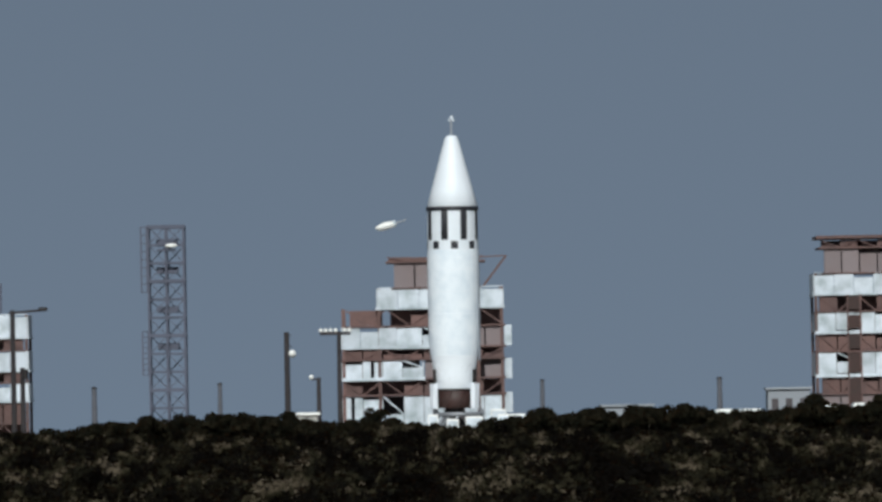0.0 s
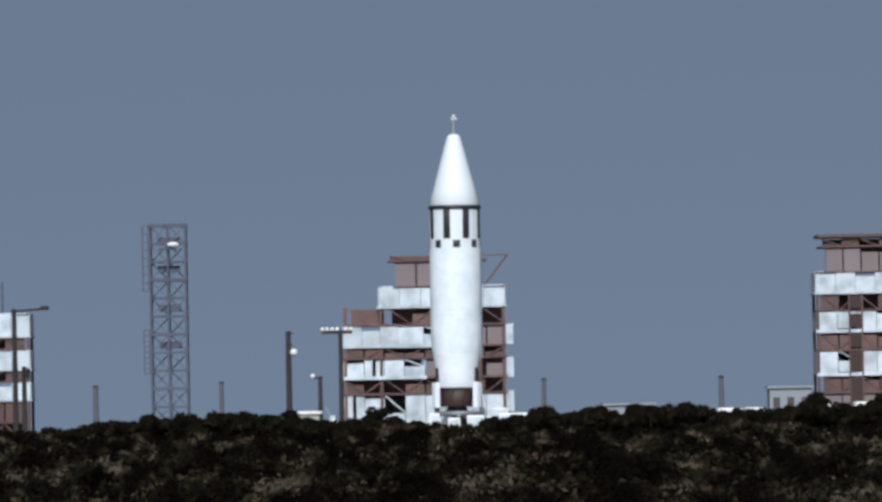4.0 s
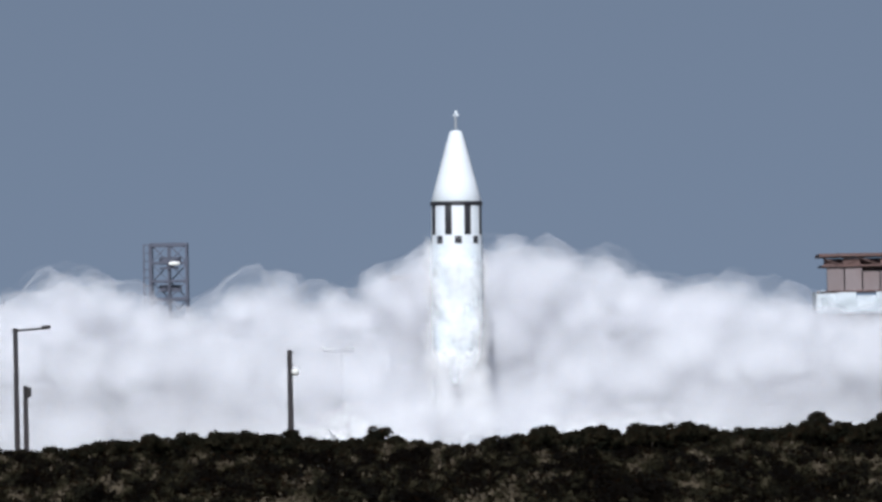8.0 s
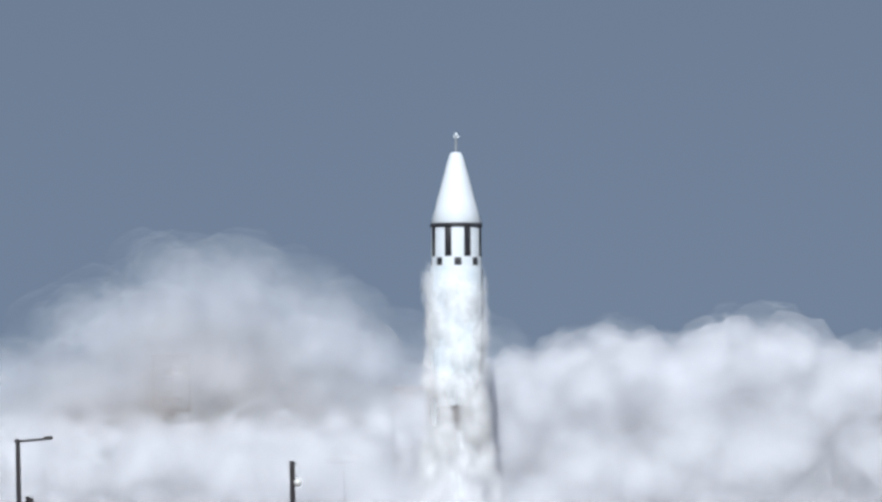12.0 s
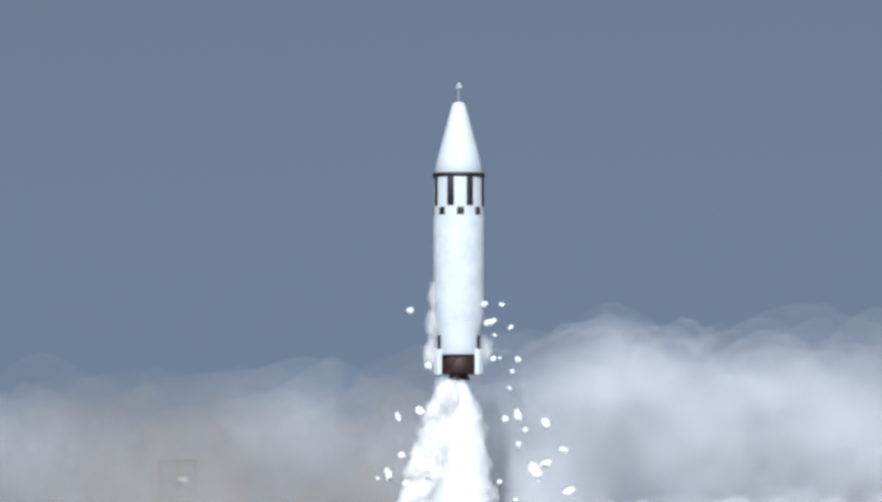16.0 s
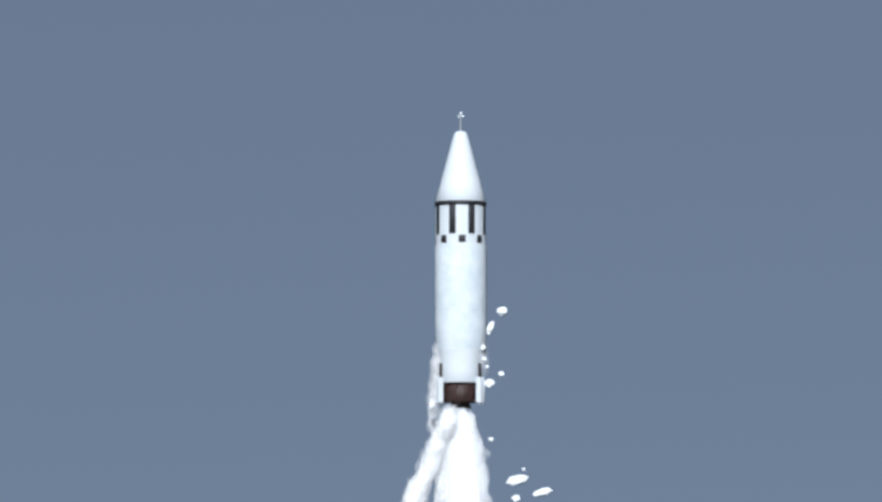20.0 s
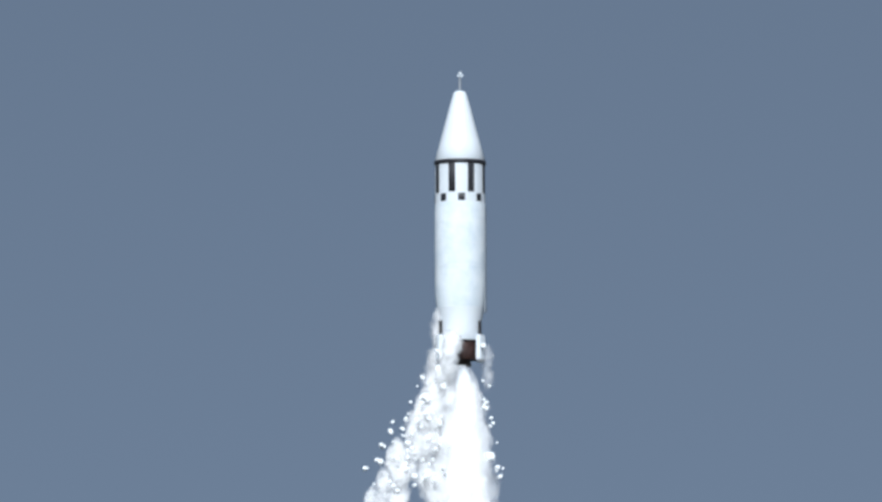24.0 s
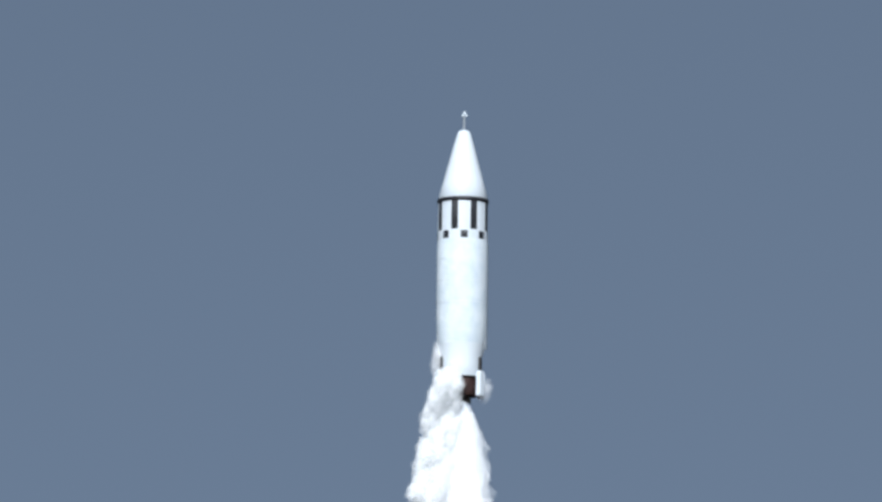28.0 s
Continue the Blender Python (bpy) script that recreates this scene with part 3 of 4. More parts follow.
def poles():
    t, h = pole(-9.05, 3.3, 440, 0.33, "dark timber pole with a round white lamp", 0.7)
    part("lamp", lump(1, 0.22, 2, 0.08), LAMP_WHITE, t, "round white lamp", at=pose(0.3, -0.1, h - 1.2))
    part("lamp_bracket", bar((0, -0.05, h - 1.3), (0.3, -0.1, h - 1.3), 0.07), DARK_METAL, t)
    for z in (h - 0.15, h - 0.8):
        part("step_bolt", bar((-0.16, 0, z), (0.28, 0, z), 0.05), DARK_METAL, t)
    t, h = pole(-5.95, 3.35, 482, 0.3, "timber pole with a crossarm of white insulators", 1.9)
    part("crossarm", bar((-1.15, 0, h - 0.12), (0.7, 0, h - 0.12), 0.2), TIMBER, t)
    for x in (-1.1, -0.8, -0.5, -0.2, 0.35, 0.65):
        part("insulator", turned([(0.05, 0), (0.13, 0.03), (0.12, 0.15), (0.05, 0.22)], 10), LAMP_WHITE, t, "white insulator", at=pose(x, 0, h - 0.03))
    t, h = pole(-7.15, 0.62, 482, 0.28, "short timber pole with a small lamp arm", 1.9)
    part("lamp_arm", bar((-0.5, 0, h - 0.1), (0.15, 0, h - 0.1), 0.1), TIMBER, t)
    part("lamp", lump(2, 0.15, 2, 0.1), LAMP_WHITE, t, at=pose(-0.45, 0, h + 0.02))
    t, h = pole(-25.3, 4.6, 440, 0.3, "timber pole with a long lamp arm", 0.7)
    part("lamp_arm", bar((-0.2, 0, h - 0.15), (1.7, 0, h - 0.02), 0.13), TIMBER, t)
    part("lamp", box(1.45, 1.95, -0.14, 0.14, h - 0.08, h + 0.14, 0.05), DARK_METAL, t)
    t, h = pole(-24.7, 1.2, 440, 0.3, "short timber pole with a transformer", 0.7)
    part("transformer", bar((0.15, -0.1, h - 0.65), (0.15, -0.1, h - 0.1), 0.36, 12), DARK_METAL, t)
    for a, top, w in ((-20.45, -0.05, 0.42), (-13.0, 0.2, 0.36), (6.1, 0.4, 0.36), (16.6, 0.55, 0.42)):
        t, h = pole(a, top, 600, w, "plain timber pole with distance haze in its colour", 1.1)
        part("cap", turned([(w * 0.55, 0), (w * 0.5, 0.1), (0.02, 0.16)], 10), DARK_METAL, t, at=pose(0, 0, h))


def far_buildings():
    for a0, a1, b, d, lab in ((19.4, 21.9, -0.1, 600, "low grey concrete blockhouse behind the scrub"), (9.6, 12.6, -1.12, 600, "low pale shed far behind the scrub"),
                              (-8.5, -7.2, -1.62, 478, "low pale shed beside the foot of the gantry")):
        p, q = spot(a0, b, d), spot(a1, b, d)
        w, h = (q.x - p.x) / 2, p.z - 1.0
        t = thing("blockhouse", ((p.x + q.x) / 2, d, 1.0), lab, "building")
        near = d < 500
        part("wall", box(-w, w, -2, 2, 0, h, 0.03), CONCRETE if near else GREY_PANEL, t)
        part("roof", box(-w - 0.15, w + 0.15, -2.2, 2.2, h + 0.004, h + 0.16), LAMP_WHITE if near else GREY_PANEL, t)
        for i in range(3):
            x = -w + 2 * w * (i + 0.5) / 3
            part("window", box(x - 0.16 * w, x + 0.16 * w, -2.06, -2.005, h * 0.45, h * 0.8), INSIDE_SHADE, t)
    for a, b, w in ((17.1, -1.22, 1.5), (18.5, -1.2, 1.2), (23.1, -1.0, 0.8), (25.2, -0.85, 1.5)):
        p = spot(a, b, 472)
        z = 2.0 * (1 - abs(p.x) / 300)
        h = p.z - z
        v = thing("service_van", (p.x, 472, z - 0.02), "white service van parked behind the scrub", "van", "parked vans")
        part("body", box(-w / 2, w / 2, -1.6, 1.6, 0.32, h, 0.12), LAMP_WHITE, v)
        part("window", box(-w * 0.38, w * 0.38, -1.63, -1.604, h * 0.62, h * 0.85, 0.01), BLACK_PAINT, v)
        part("bumper", box(-w * 0.48, w * 0.48, -1.7, -1.61, 0.34, 0.5, 0.02), DARK_METAL, v)
        for x in (-w * 0.36, w * 0.36):
            for y in (-1.1, 1.1):
                part("wheel", bar((x - 0.1, y, 0.32), (x + 0.1, y, 0.32), 0.64, 16), BLACK_PAINT, v)


# ---- scrub ----
def leaves(rng, centres, radii, per, size):
    """Corner points of leaf clumps scattered over the upper sides of balls."""
    n = len(centres) * per
    c = np.repeat(centres, per, 0)
    r = np.repeat(radii, per, 0)
    d = rng.normal(size=(n, 3))
    d /= np.linalg.norm(d, axis=1)[:, None]
    d[:, 2] = np.abs(d[:, 2]) * 0.95 - 0.2
    p = c + d * r * (0.7 + 0.42 * rng.random((n, 1)))
    u = rng.normal(size=(n, 3))
    u -= d * (u * d).sum(1)[:, None] * 0.6
    u /= np.linalg.norm(u, axis=1)[:, None]
    v = np.cross(u, d + 0.7 * rng.normal(size=(n, 3)))
    v /= np.linalg.norm(v, axis=1)[:, None] + 1e-6
    s = size * (0.5 + rng.random((n, 1)))
    q = np.stack([p - u * s, p + v * s * 0.55, p + u * s, p - v * s * 0.55], 1)
    return q.reshape(-1, 3)


def quads(name, pts):
    me = bpy.data.meshes.new(name)
    n = len(pts) // 4
    me.vertices.add(n * 4)
    me.vertices.foreach_set("co", pts.astype(np.float32).ravel())
    me.loops.add(n * 4)
    me.loops.foreach_set("vertex_index", np.arange(n * 4, dtype=np.int32))
    me.polygons.add(n)
    me.polygons.foreach_set("loop_start", np.arange(0, n * 4, 4, dtype=np.int32))
    me.update(calc_edges=True)
    return me


def top_line(x, y):
    """Height of the scrub over the plain."""
    swell = noise.noise(Vector((x * 0.06, y * 0.035, 3.0))) * 0.45 + noise.noise(Vector((x * 0.22, y * 0.1, 9.0))) * 0.35
    return 2.85 + 0.0012 * (y - 100) + swell


def scrub_field():
    rng = np.random.default_rng(5)
    for y0, y1, step, per, size in ((98, 190, 2.0, 150, 0.085), (190, 300, 2.6, 120, 0.11), (300, 430, 2.9, 130, 0.12)):
        cs, rs = [], []
        y = y0
        while y < y1:
            half = y * 0.0615 + 3
            x = -half
            while x < half:
                px, py = x + rng.uniform(-0.6, 0.6) * step, y + rng.uniform(-1, 1) * step
                h = top_line(px, py) * rng.uniform(0.6, 1.06)
                for k in range(3):
                    r = rng.uniform(0.5, 1.15)
                    cs.append((px + rng.normal() * 0.6, py + rng.normal() * 0.6, h - r * rng.uniform(0.9, 1.6)))
                    rs.append((r * 1.15, r * 1.15, r))
                x += step
            y += step * 2.2
        me = quads("scrub", leaves(rng, np.array(cs), np.array(rs), per, size))
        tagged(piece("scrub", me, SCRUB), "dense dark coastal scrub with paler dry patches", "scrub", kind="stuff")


EDGE_AT = [-27, -24.1, -21, -16.8, -12.8, -9.5, -6, -3.5, -0.8, 1.5, 3.9, 5.9, 9.2, 13.9, 17.2, 20.5, 23.9, 27]
EDGE_UP = [-2.6, -2.45, -2.1, -1.6, -1.35, -1.6, -1.8, -1.65, -1.9, -2.1, -1.5, -1.2, -1.25, -0.85, -1.3, -0.9, -0.8, -0.4]


def shrubs():
    """Single shrubs that stand out along the far edge of the scrub."""
    rng = np.random.default_rng(11)
    kinds = []
    for i in range(4):
        cs, rs = [], []
        for k in range(9 + 2 * i):
            a, q = rng.uniform(0, 6.28), rng.uniform(0, 0.95)
            r = rng.uniform(0.24, 0.5)
            cs.append((math.cos(a) * q, math.sin(a) * q, 2.7 - q * 0.5 - rng.uniform(0, 1.1)))
            rs.append((r, r, r * 0.9))
        crown = quads("crown", leaves(rng, np.array(cs), np.array(rs), 90, 0.12))
        bm = bmesh.new()
        add_bar(bm, (0, 0, -0.2), (0.05, 0, 1.3), 0.2, 7, 0.12)
        for k in range(4):
            c = cs[k * 2]
            add_bar(bm, (0.04, 0, 1.1), (c[0] * 0.8, c[1] * 0.8, c[2]), 0.1, 5, 0.04)
        trunk = bpy.data.meshes.new("trunk")
        bm.to_mesh(trunk)
        bm.free()
        kinds.append((crown, trunk))

    def one(x, y, top, kind):
        z = top - 2.85
        t = thing("shrub", (x, y, z), "dark leafy shrub at the far edge of the scrub", "shrub", "shrubs along the scrub edge")
        t.rotation_euler.z = rng.uniform(0, 6.28)
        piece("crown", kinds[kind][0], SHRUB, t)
        piece("trunk", kinds[kind][1], BARK, t)
    # the ones that stand out
    for a, b, k in ((22.0, -0.15, 0), (22.5, -0.35, 2), (-3.6, -1.1, 1), (13.6, -0.75, 2), (9.3, -0.95, 0), (-8.9, -1.4, 3), (6.1, -1.05, 1),
                    (20.4, -0.85, 2), (25.4, -0.6, 0), (-13.5, -1.25, 2), (26.2, -0.3, 1), (11.4, -1.0, 3)):
        p = spot(a, b, 431)
        one(p.x, 431 + rng.uniform(-2, 2), p.z, k)
    for i in range(150):
        a = -27 + 54 * (i + rng.uniform(-0.4, 0.4)) / 150
        b = float(np.interp(a, EDGE_AT, EDGE_UP)) + rng.uniform(-0.4, 0.05)
        d = 424 if i % 2 else 430
        p = spot(a, b, d)
        one(p.x, d + rng.uniform(-2, 2), p.z, i % 4)


# ---- smoke ----
ACROSS = [-26 + 52 * i / 17 for i in range(18)]
CLOUD = []
PAD_Z = 2.3


def cloud_form(t, *heights):
    """The height of the cloud over the pad at evenly spaced places across the range."""
    CLOUD.append((t, heights))


cloud_form(4.5, -3, -3, -3, -3, -3, -3, -2, -0.5, 1, 1.4, 0.8, -1, -2, -3, -3, -3, -3, -3)
cloud_form(5.0, -2, -2, -2, -2, 0, 1, 2, 2.2, 2.6, 2.6, 2.6, 2.4, 2, 1, 0, -2, -2, -2)
cloud_form(5.5, -1, 0.5, 2.6, 4.2, 5, 5.4, 5, 4.2, 3.6, 3.2, 4.8, 5.6, 6, 6.4, 5.2, 3, 0.5, -1)
cloud_form(6.0, -2, 2.4, 5.6, 6.5, 6.5, 6.0, 6.2, 6.3, 6.2, 6.6, 7.1, 7.6, 6.5, 8.9, 8.9, 5.2, 4.8, 2.9)
cloud_form(7.0, 10.1, 9.8, 8.8, 8.4, 7.8, 9.2, 9.1, 6.7, 9.1, 10.0, 10.6, 9.8, 11.7, 11.0, 8.2, 8.6, 7.4, 6.2)
cloud_form(8.0, 10.2, 11.7, 11.0, 9.3, 9.2, 11.7, 9.8, 10.9, 12.6, 12.8, 13.3, 12.3, 11.4, 10.5, 10.4, 9.5, 8.8, 8.2)
cloud_form(9.0, 13.6, 13.2, 8.2, 8.8, 9.8, 8.6, 14.0, 14.5, 15.0, 15.3, 15.1, 11.8, 12.5, 11.5, 12.3, 10.9, 9.2, 9.6)
cloud_form(10.0, 15.7, 9.0, 9.2, 10.0, 15.8, 16.7, 17.6, 16.6, 16.3, 15.7, 15.2, 13.3, 11.6, 13.1, 12.5, 10.3, 11.1, 10.8)
cloud_form(11.0, 15.5, 10.7, 14.7, 18.4, 19.5, 19.9, 19.5, 18.0, 17.1, 15.5, 14.2, 12.3, 13.4, 13.7, 12.2, 11.6, 11.9, 11.9)
cloud_form(12.0, 14.4, 17.8, 20.6, 21.9, 22.2, 20.9, 19.5, 18.3, 14.1, 15.2, 12.8, 14.1, 14.6, 14.0, 14.8, 14.9, 13.4, 13.1)
cloud_form(13.5, 12, 14, 15, 15, 14, 12, 11, 10.5, 10, 10, 10.5, 16.5, 17.5, 17, 17, 16.5, 15, 14)
cloud_form(15.0, 5, 5, 5, 5, 5, 5, 6, 7, 7.5, 8, 12, 19.8, 20.7, 20.6, 20.1, 19.1, 16.7, 15.5)
cloud_form(17.0, 5, 5, 5, 5, 5, 5, 6, 7, 7.5, 8, 15, 22.2, 22.8, 22.3, 19.8, 20.1, 20.5, 19.0)
cloud_form(18.0, 5.0, 5.0, 5.0, 5.0, 5.0, 5.0, 6.0, 7.0, 7.5, 8.0, 19.0, 22.5, 21.6, 19.8, 19.8, 20.8, 20.7, 19.7)
cloud_form(19.0, 5, 5, 5, 5, 5, 5, 6, 7, 7.5, 8, 19, 24.2, 22.6, 22.9, 22.8, 22.1, 21.7, 21.2)
cloud_form(22.0, 5, 5, 5, 5, 5, 5, 6, 7, 8, 9, 20, 22, 22, 22, 22, 21, 21, 20)


def cloud_top(x, t):
    return float(np.interp(t, [c[0] for c in CLOUD], [np.interp(x, ACROSS, c[1]) for c in CLOUD]))


def sheets(seed, radii, rough, scale, sub=3):
    """Billows one inside the other, tied together so that they are one body."""
    bm = bmesh.new()
    first = []
    for i, r in enumerate(radii):
        n = len(bm.verts)
        lump(seed + i * 0.37, r, sub, rough, scale, bm=bm, grit=0.1)
        first.append(n)
    bm.verts.ensure_lookup_table()
    for a, b in zip(first, first[1:]):
        bm.faces.new((bm.verts[a], bm.verts[b], bm.verts[b + 1]))
    me = bpy.data.meshes.new("puff")
    bm.to_mesh(me)
    bm.free()
    return me


FRONT = [(5.0, 0.5), (5.5, 2.2), (6.5, 5.0), (8.0, 7.0), (11.0, 7.6), (12.5, 8.0), (14.5, 5.5), (18, 4.0)]
HEAVY = [(9.0, 30.0), (10.0, 11.0), (11.0, 9.6), (12.5, 9.5), (14.5, 5.0)]       # the heavy smoke stays low, first on the lee side
HEAVY_WEATHER = [(12.0, 30.0), (13.5, 13.0), (15.0, 10.0), (17.0, 10.5), (19.0, 12.0)]
PUFFS = []


def smoke():
    rng = np.random.default_rng(21)
    cloud = thing("exhaust_cloud", (0, 0, 0), "billowing white exhaust smoke spreading from the launch pad", "smoke")
    kinds = [sheets(3 + i, (0.3, 0.52, 0.74, 0.94, 1.14), 0.42, 1.5, 3) for i in range(6)]
    soft = [sheets(30 + i, (0.2, 0.38, 0.55, 0.71, 0.86, 1.0, 1.14), 0.42, 1.5, 3) for i in range(4)]
    small = [sheets(20 + i, (0.55, 0.8, 1.0), 0.5, 1.7, 3) for i in range(5)]
    thin = [sheets(40 + i, (0.55, 0.82, 1.05), 0.42, 1.3, 3) for i in range(4)]

    def puff(me, material, r, x1, up, y, sort, squash=1.0, label=""):
        ob = piece("puff", me, material, cloud, label)
        ob.scale = (r, r, r * squash)
        PUFFS.append((ob, x1, up, r, y, rng.uniform(-1, 1, 3), sort))

    cols, rows = 21, 5
    for i in range(cols):
        for j in range(rows):
            x1 = -31 + 62 * (i + 0.5 + rng.uniform(-0.35, 0.35)) / cols
            puff(kinds[int(rng.integers(6))], SMOKE, rng.uniform(2.6, 3.7), x1, min(0.97, (j + 0.7 + rng.uniform(-0.25, 0.25)) / rows), RANGE + rng.uniform(12, 20), "dense")
    for i in range(64):         # small billows along the crest
        x1 = -30 + 60 * (i + rng.uniform(0, 1)) / 64
        puff(small[i % 5], SMOKE, rng.uniform(1.0, 1.9), x1, (1.0, 0.93, 0.85)[i % 3], RANGE + rng.uniform(10, 17), "crest")
    for i in range(64):         # thin smoke that rises highest
        x1 = -30 + 62 * (i + rng.uniform(0, 1)) / 64
        puff(soft[int(rng.integers(4))], SMOKE_SOFT if i % (3 if x1 < 3 else 2) else SMOKE_FAINT, rng.uniform(2.2, 3.6), x1, ((0.97, 0.8, 0.62) if x1 < 3 else (0.98, 0.9, 0.84))[i % 3] + rng.uniform(-0.06, 0.03), RANGE + rng.uniform(16, 24), "high")
    for i in range(38):
        x1 = -31 + 62 * (i + rng.uniform(0, 1)) / 38
        puff(kinds[int(rng.integers(6))], SMOKE, rng.uniform(2.0, 2.9), x1, (0.45 + 0.5 * (i % 2) + rng.uniform(-0.1, 0.05)) * (0.25 if abs(x1 - 0.9) < 3.5 else 1), RANGE + rng.uniform(-8, -5), "front")
    for i in range(8):
        puff(thin[i % 4], SMOKE_SOFT, rng.uniform(2.2, 3.0), -5 + 12 * (i + 0.5) / 8, rng.uniform(0.4, 0.7), RANGE + rng.uniform(-9, -5.5), "front")
    # low puffs with an added glow that brightens the smoke round them
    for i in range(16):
        puff(kinds[i % 6], FIRE, rng.uniform(1.2, 2.0), -9 + 22 * (i + 0.5) / 16, 0.3, RANGE + rng.uniform(-4, 6), "fire", label="low exhaust puffs given a glow for the engine's fire")
    for i in range(64):
        x1 = -33 + 66 * (i + rng.uniform(0, 1)) / 64
        back = rng.uniform(19, 25) if x1 < 1 else rng.uniform(26, 30) if x1 < 6.5 else rng.uniform(32, 45)
        puff(thin[int(rng.integers(4))], SMOKE_DUSTY if x1 < 4 and i % 3 else SMOKE_THIN, rng.uniform(4.5, 6.5), x1, 0.5 + (0.38 if x1 < 4 else 0.5) * (i * 0.618 % 1), RANGE + back, "thin", 0.85, "thin grey drifting smoke")


def puff_rows(ob, x1, up, r, y, turn, sort):
    rows = []
    for t in (0, 4.2, 4.6, 5.0, 5.5, 6.0, 6.5, 7.0, 7.5, 8.0, 8.5, 9.0, 9.5, 10.0, 10.5, 11.0, 11.5, 12.0, 12.5, 13.5, 14.5, 15.0, 16, 17, 18, 19, 20.5, 22, 25, 28):
        go = 1 - math.exp(-max(0.0, t - 4.2) / 0.8)              # outward rush along the ground
        x = 0.9 + (x1 - 0.9) * (0.25 + 0.75 * go) - 0.12 * max(0, t - 12)
        under = PAD_Z - (14 if sort == "thin" else 9)
        if sort in ("dense", "crest", "high"):
            h = cloud_top(x, t)
            if sort != "high":
                h = min(h, between(HEAVY, t) + max(0.0, x + 3) * 0.6 if x < 3 else between(HEAVY_WEATHER, t))
            elif t > 12.5 and x < 3:
                h = max(h, 20 - 3.5 * (t - 12.5))
            z = PAD_Z + h * up - r * (1.1 if sort == "crest" else 1.0 if up > 0.8 else 0.5 + 0.5 * up)
        elif sort == "fire":
            z = PAD_Z + 0.4 + 0.15 * min(4.0, max(0.0, t - 5)) + 0.8 * math.sin(t + 5 * turn[0]) - (1.2 * max(0, t - 9.8))
        elif sort == "front":
            z = PAD_Z + between(FRONT, t) * up - r * 0.75
        else:
            lift = min(1.0, max(0.0, (t - 11.5) / 3.0))
            h = (1 - lift) * (cloud_top(x, min(t, 12.5)) - 3) + lift * (20.5 + 4 * (1 - math.exp(-max(0.0, t - 12.5) / 4)))
            z = PAD_Z + h * up - r * 0.8 - 1.0
        a = 4.0 * max(0, t - 4.7)
        rows.append((t, pose(x, y, under if t < 4.4 else z, a * turn[0], a * turn[1], a * turn[2])))
    return rows


# ---- exhaust plume ----
PLUME = None
LOBES = []
SHEATHS = []


def make_plume():
    global PLUME
    rng = np.random.default_rng(8)
    PLUME = thing("exhaust_plume", (BASE.x, BASE.y, -16), "brilliant white exhaust plume under the rocket", "flame")

    def ragged(profile, seed, rough):
        """A body of revolution torn into downward streaks."""
        bm = turned(profile, 64)
        for v in bm.verts:
            a = math.atan2(v.co.y, v.co.x)
            ring = Vector((math.cos(a), math.sin(a), 0))
            fade = min(1.0, max(0.0, -v.co.z) / 2.5)
            s = 1 + rough * fade * (noise.noise(ring * 1.3 + Vector((0, 0, v.co.z * 0.35 + seed * 9))) + 0.7 * noise.noise(ring * 3.4 + Vector((0, 0, v.co.z * 0.9 + seed)))
                                    + 0.5 * noise.noise(ring * 7.0 + Vector((0, 0, v.co.z * 2.2 - seed))))
            v.co.x *= s
            v.co.y *= s
        return bm
    prof = [(0.42 + 0.56 * (1 - math.exp(-k / 7.0)) + 0.021 * k, -0.2 - 0.25 * k) for k in range(0, 41)]
    core = ragged([(r * 0.56, z) for r, z in prof], 2, 0.3)
    for v in core.verts:
        v.co.x -= 0.03 * v.co.z
    part("core", core, FLAME, PLUME, "glowing white core")
    for i in range(12):
        f = 0.58 + 0.05 * i
        bm = ragged([(r * f, z) for r, z in prof], 5 + i, 0.24 + 0.025 * i)
        for v in bm.verts:
            v.co.x += (0.0035 * i - 0.03) * min(0.0, v.co.z)          # the engine gimbals a little
        SHEATHS.append((part("sheath", bm, FLAME_EDGE, PLUME), rng.uniform(0, 6.28), rng.uniform(1.5, 3.5)))
    kinds = [sheets(9 + i, (0.4, 0.6, 0.8, 0.95, 1.1), 0.7, 2.0) for i in range(4)]
    for i in range(72):
        ob = piece("lobe", kinds[i % 4], FLAME_EDGE, PLUME)
        k = rng.uniform(0.14, 0.42)
        ob.scale = (k * 0.8, k * 0.8, k * rng.uniform(1.1, 2.0))
        LOBES.append((ob, rng.uniform(0.5, 2.2) if i % 6 == 0 else rng.uniform(-2.4, -0.7), rng.uniform(0, 1), rng.uniform(1.2, 2.2)))


def lobe_rows(ob, ang, phase, period):
    rows, t = [], 0.0
    while t < 28.01:
        s = 0.5 - 0.5 * math.cos(2 * math.pi * ((t / period + phase) % 1.0))
        z = -1.2 - 6.2 * s
        rad = 0.55 + (0.15 if ang < 0 else 0.13) * (-z) + 0.1 * math.sin(5 * t + phase * 9)
        rows.append((t, pose(rad * math.sin(ang) * 0.95, -abs(rad * math.cos(ang)) * 0.4, z, 0, 20 * math.sin(t + phase * 6), 0)))
        t += 0.25
    return rows


# ---- vapour stream beside the plume ----
STREAM = []
STREAM_BEND = [(12, 1.1), (15, 1.2), (16, 1.7), (17, 1.3), (18, 1.3), (19, 2.0), (20.0, 2.6), (20.5, 2.9), (21.0, 2.9), (21.5, 3.5), (23.5, 1.9), (24.0, 2.7), (24.5, 2.8), (25.0, 4.4),
               (25.5, 3.9), (26.0, 1.1), (27.0, 0.8), (27.5, 1.7), (28.0, 1.2)]
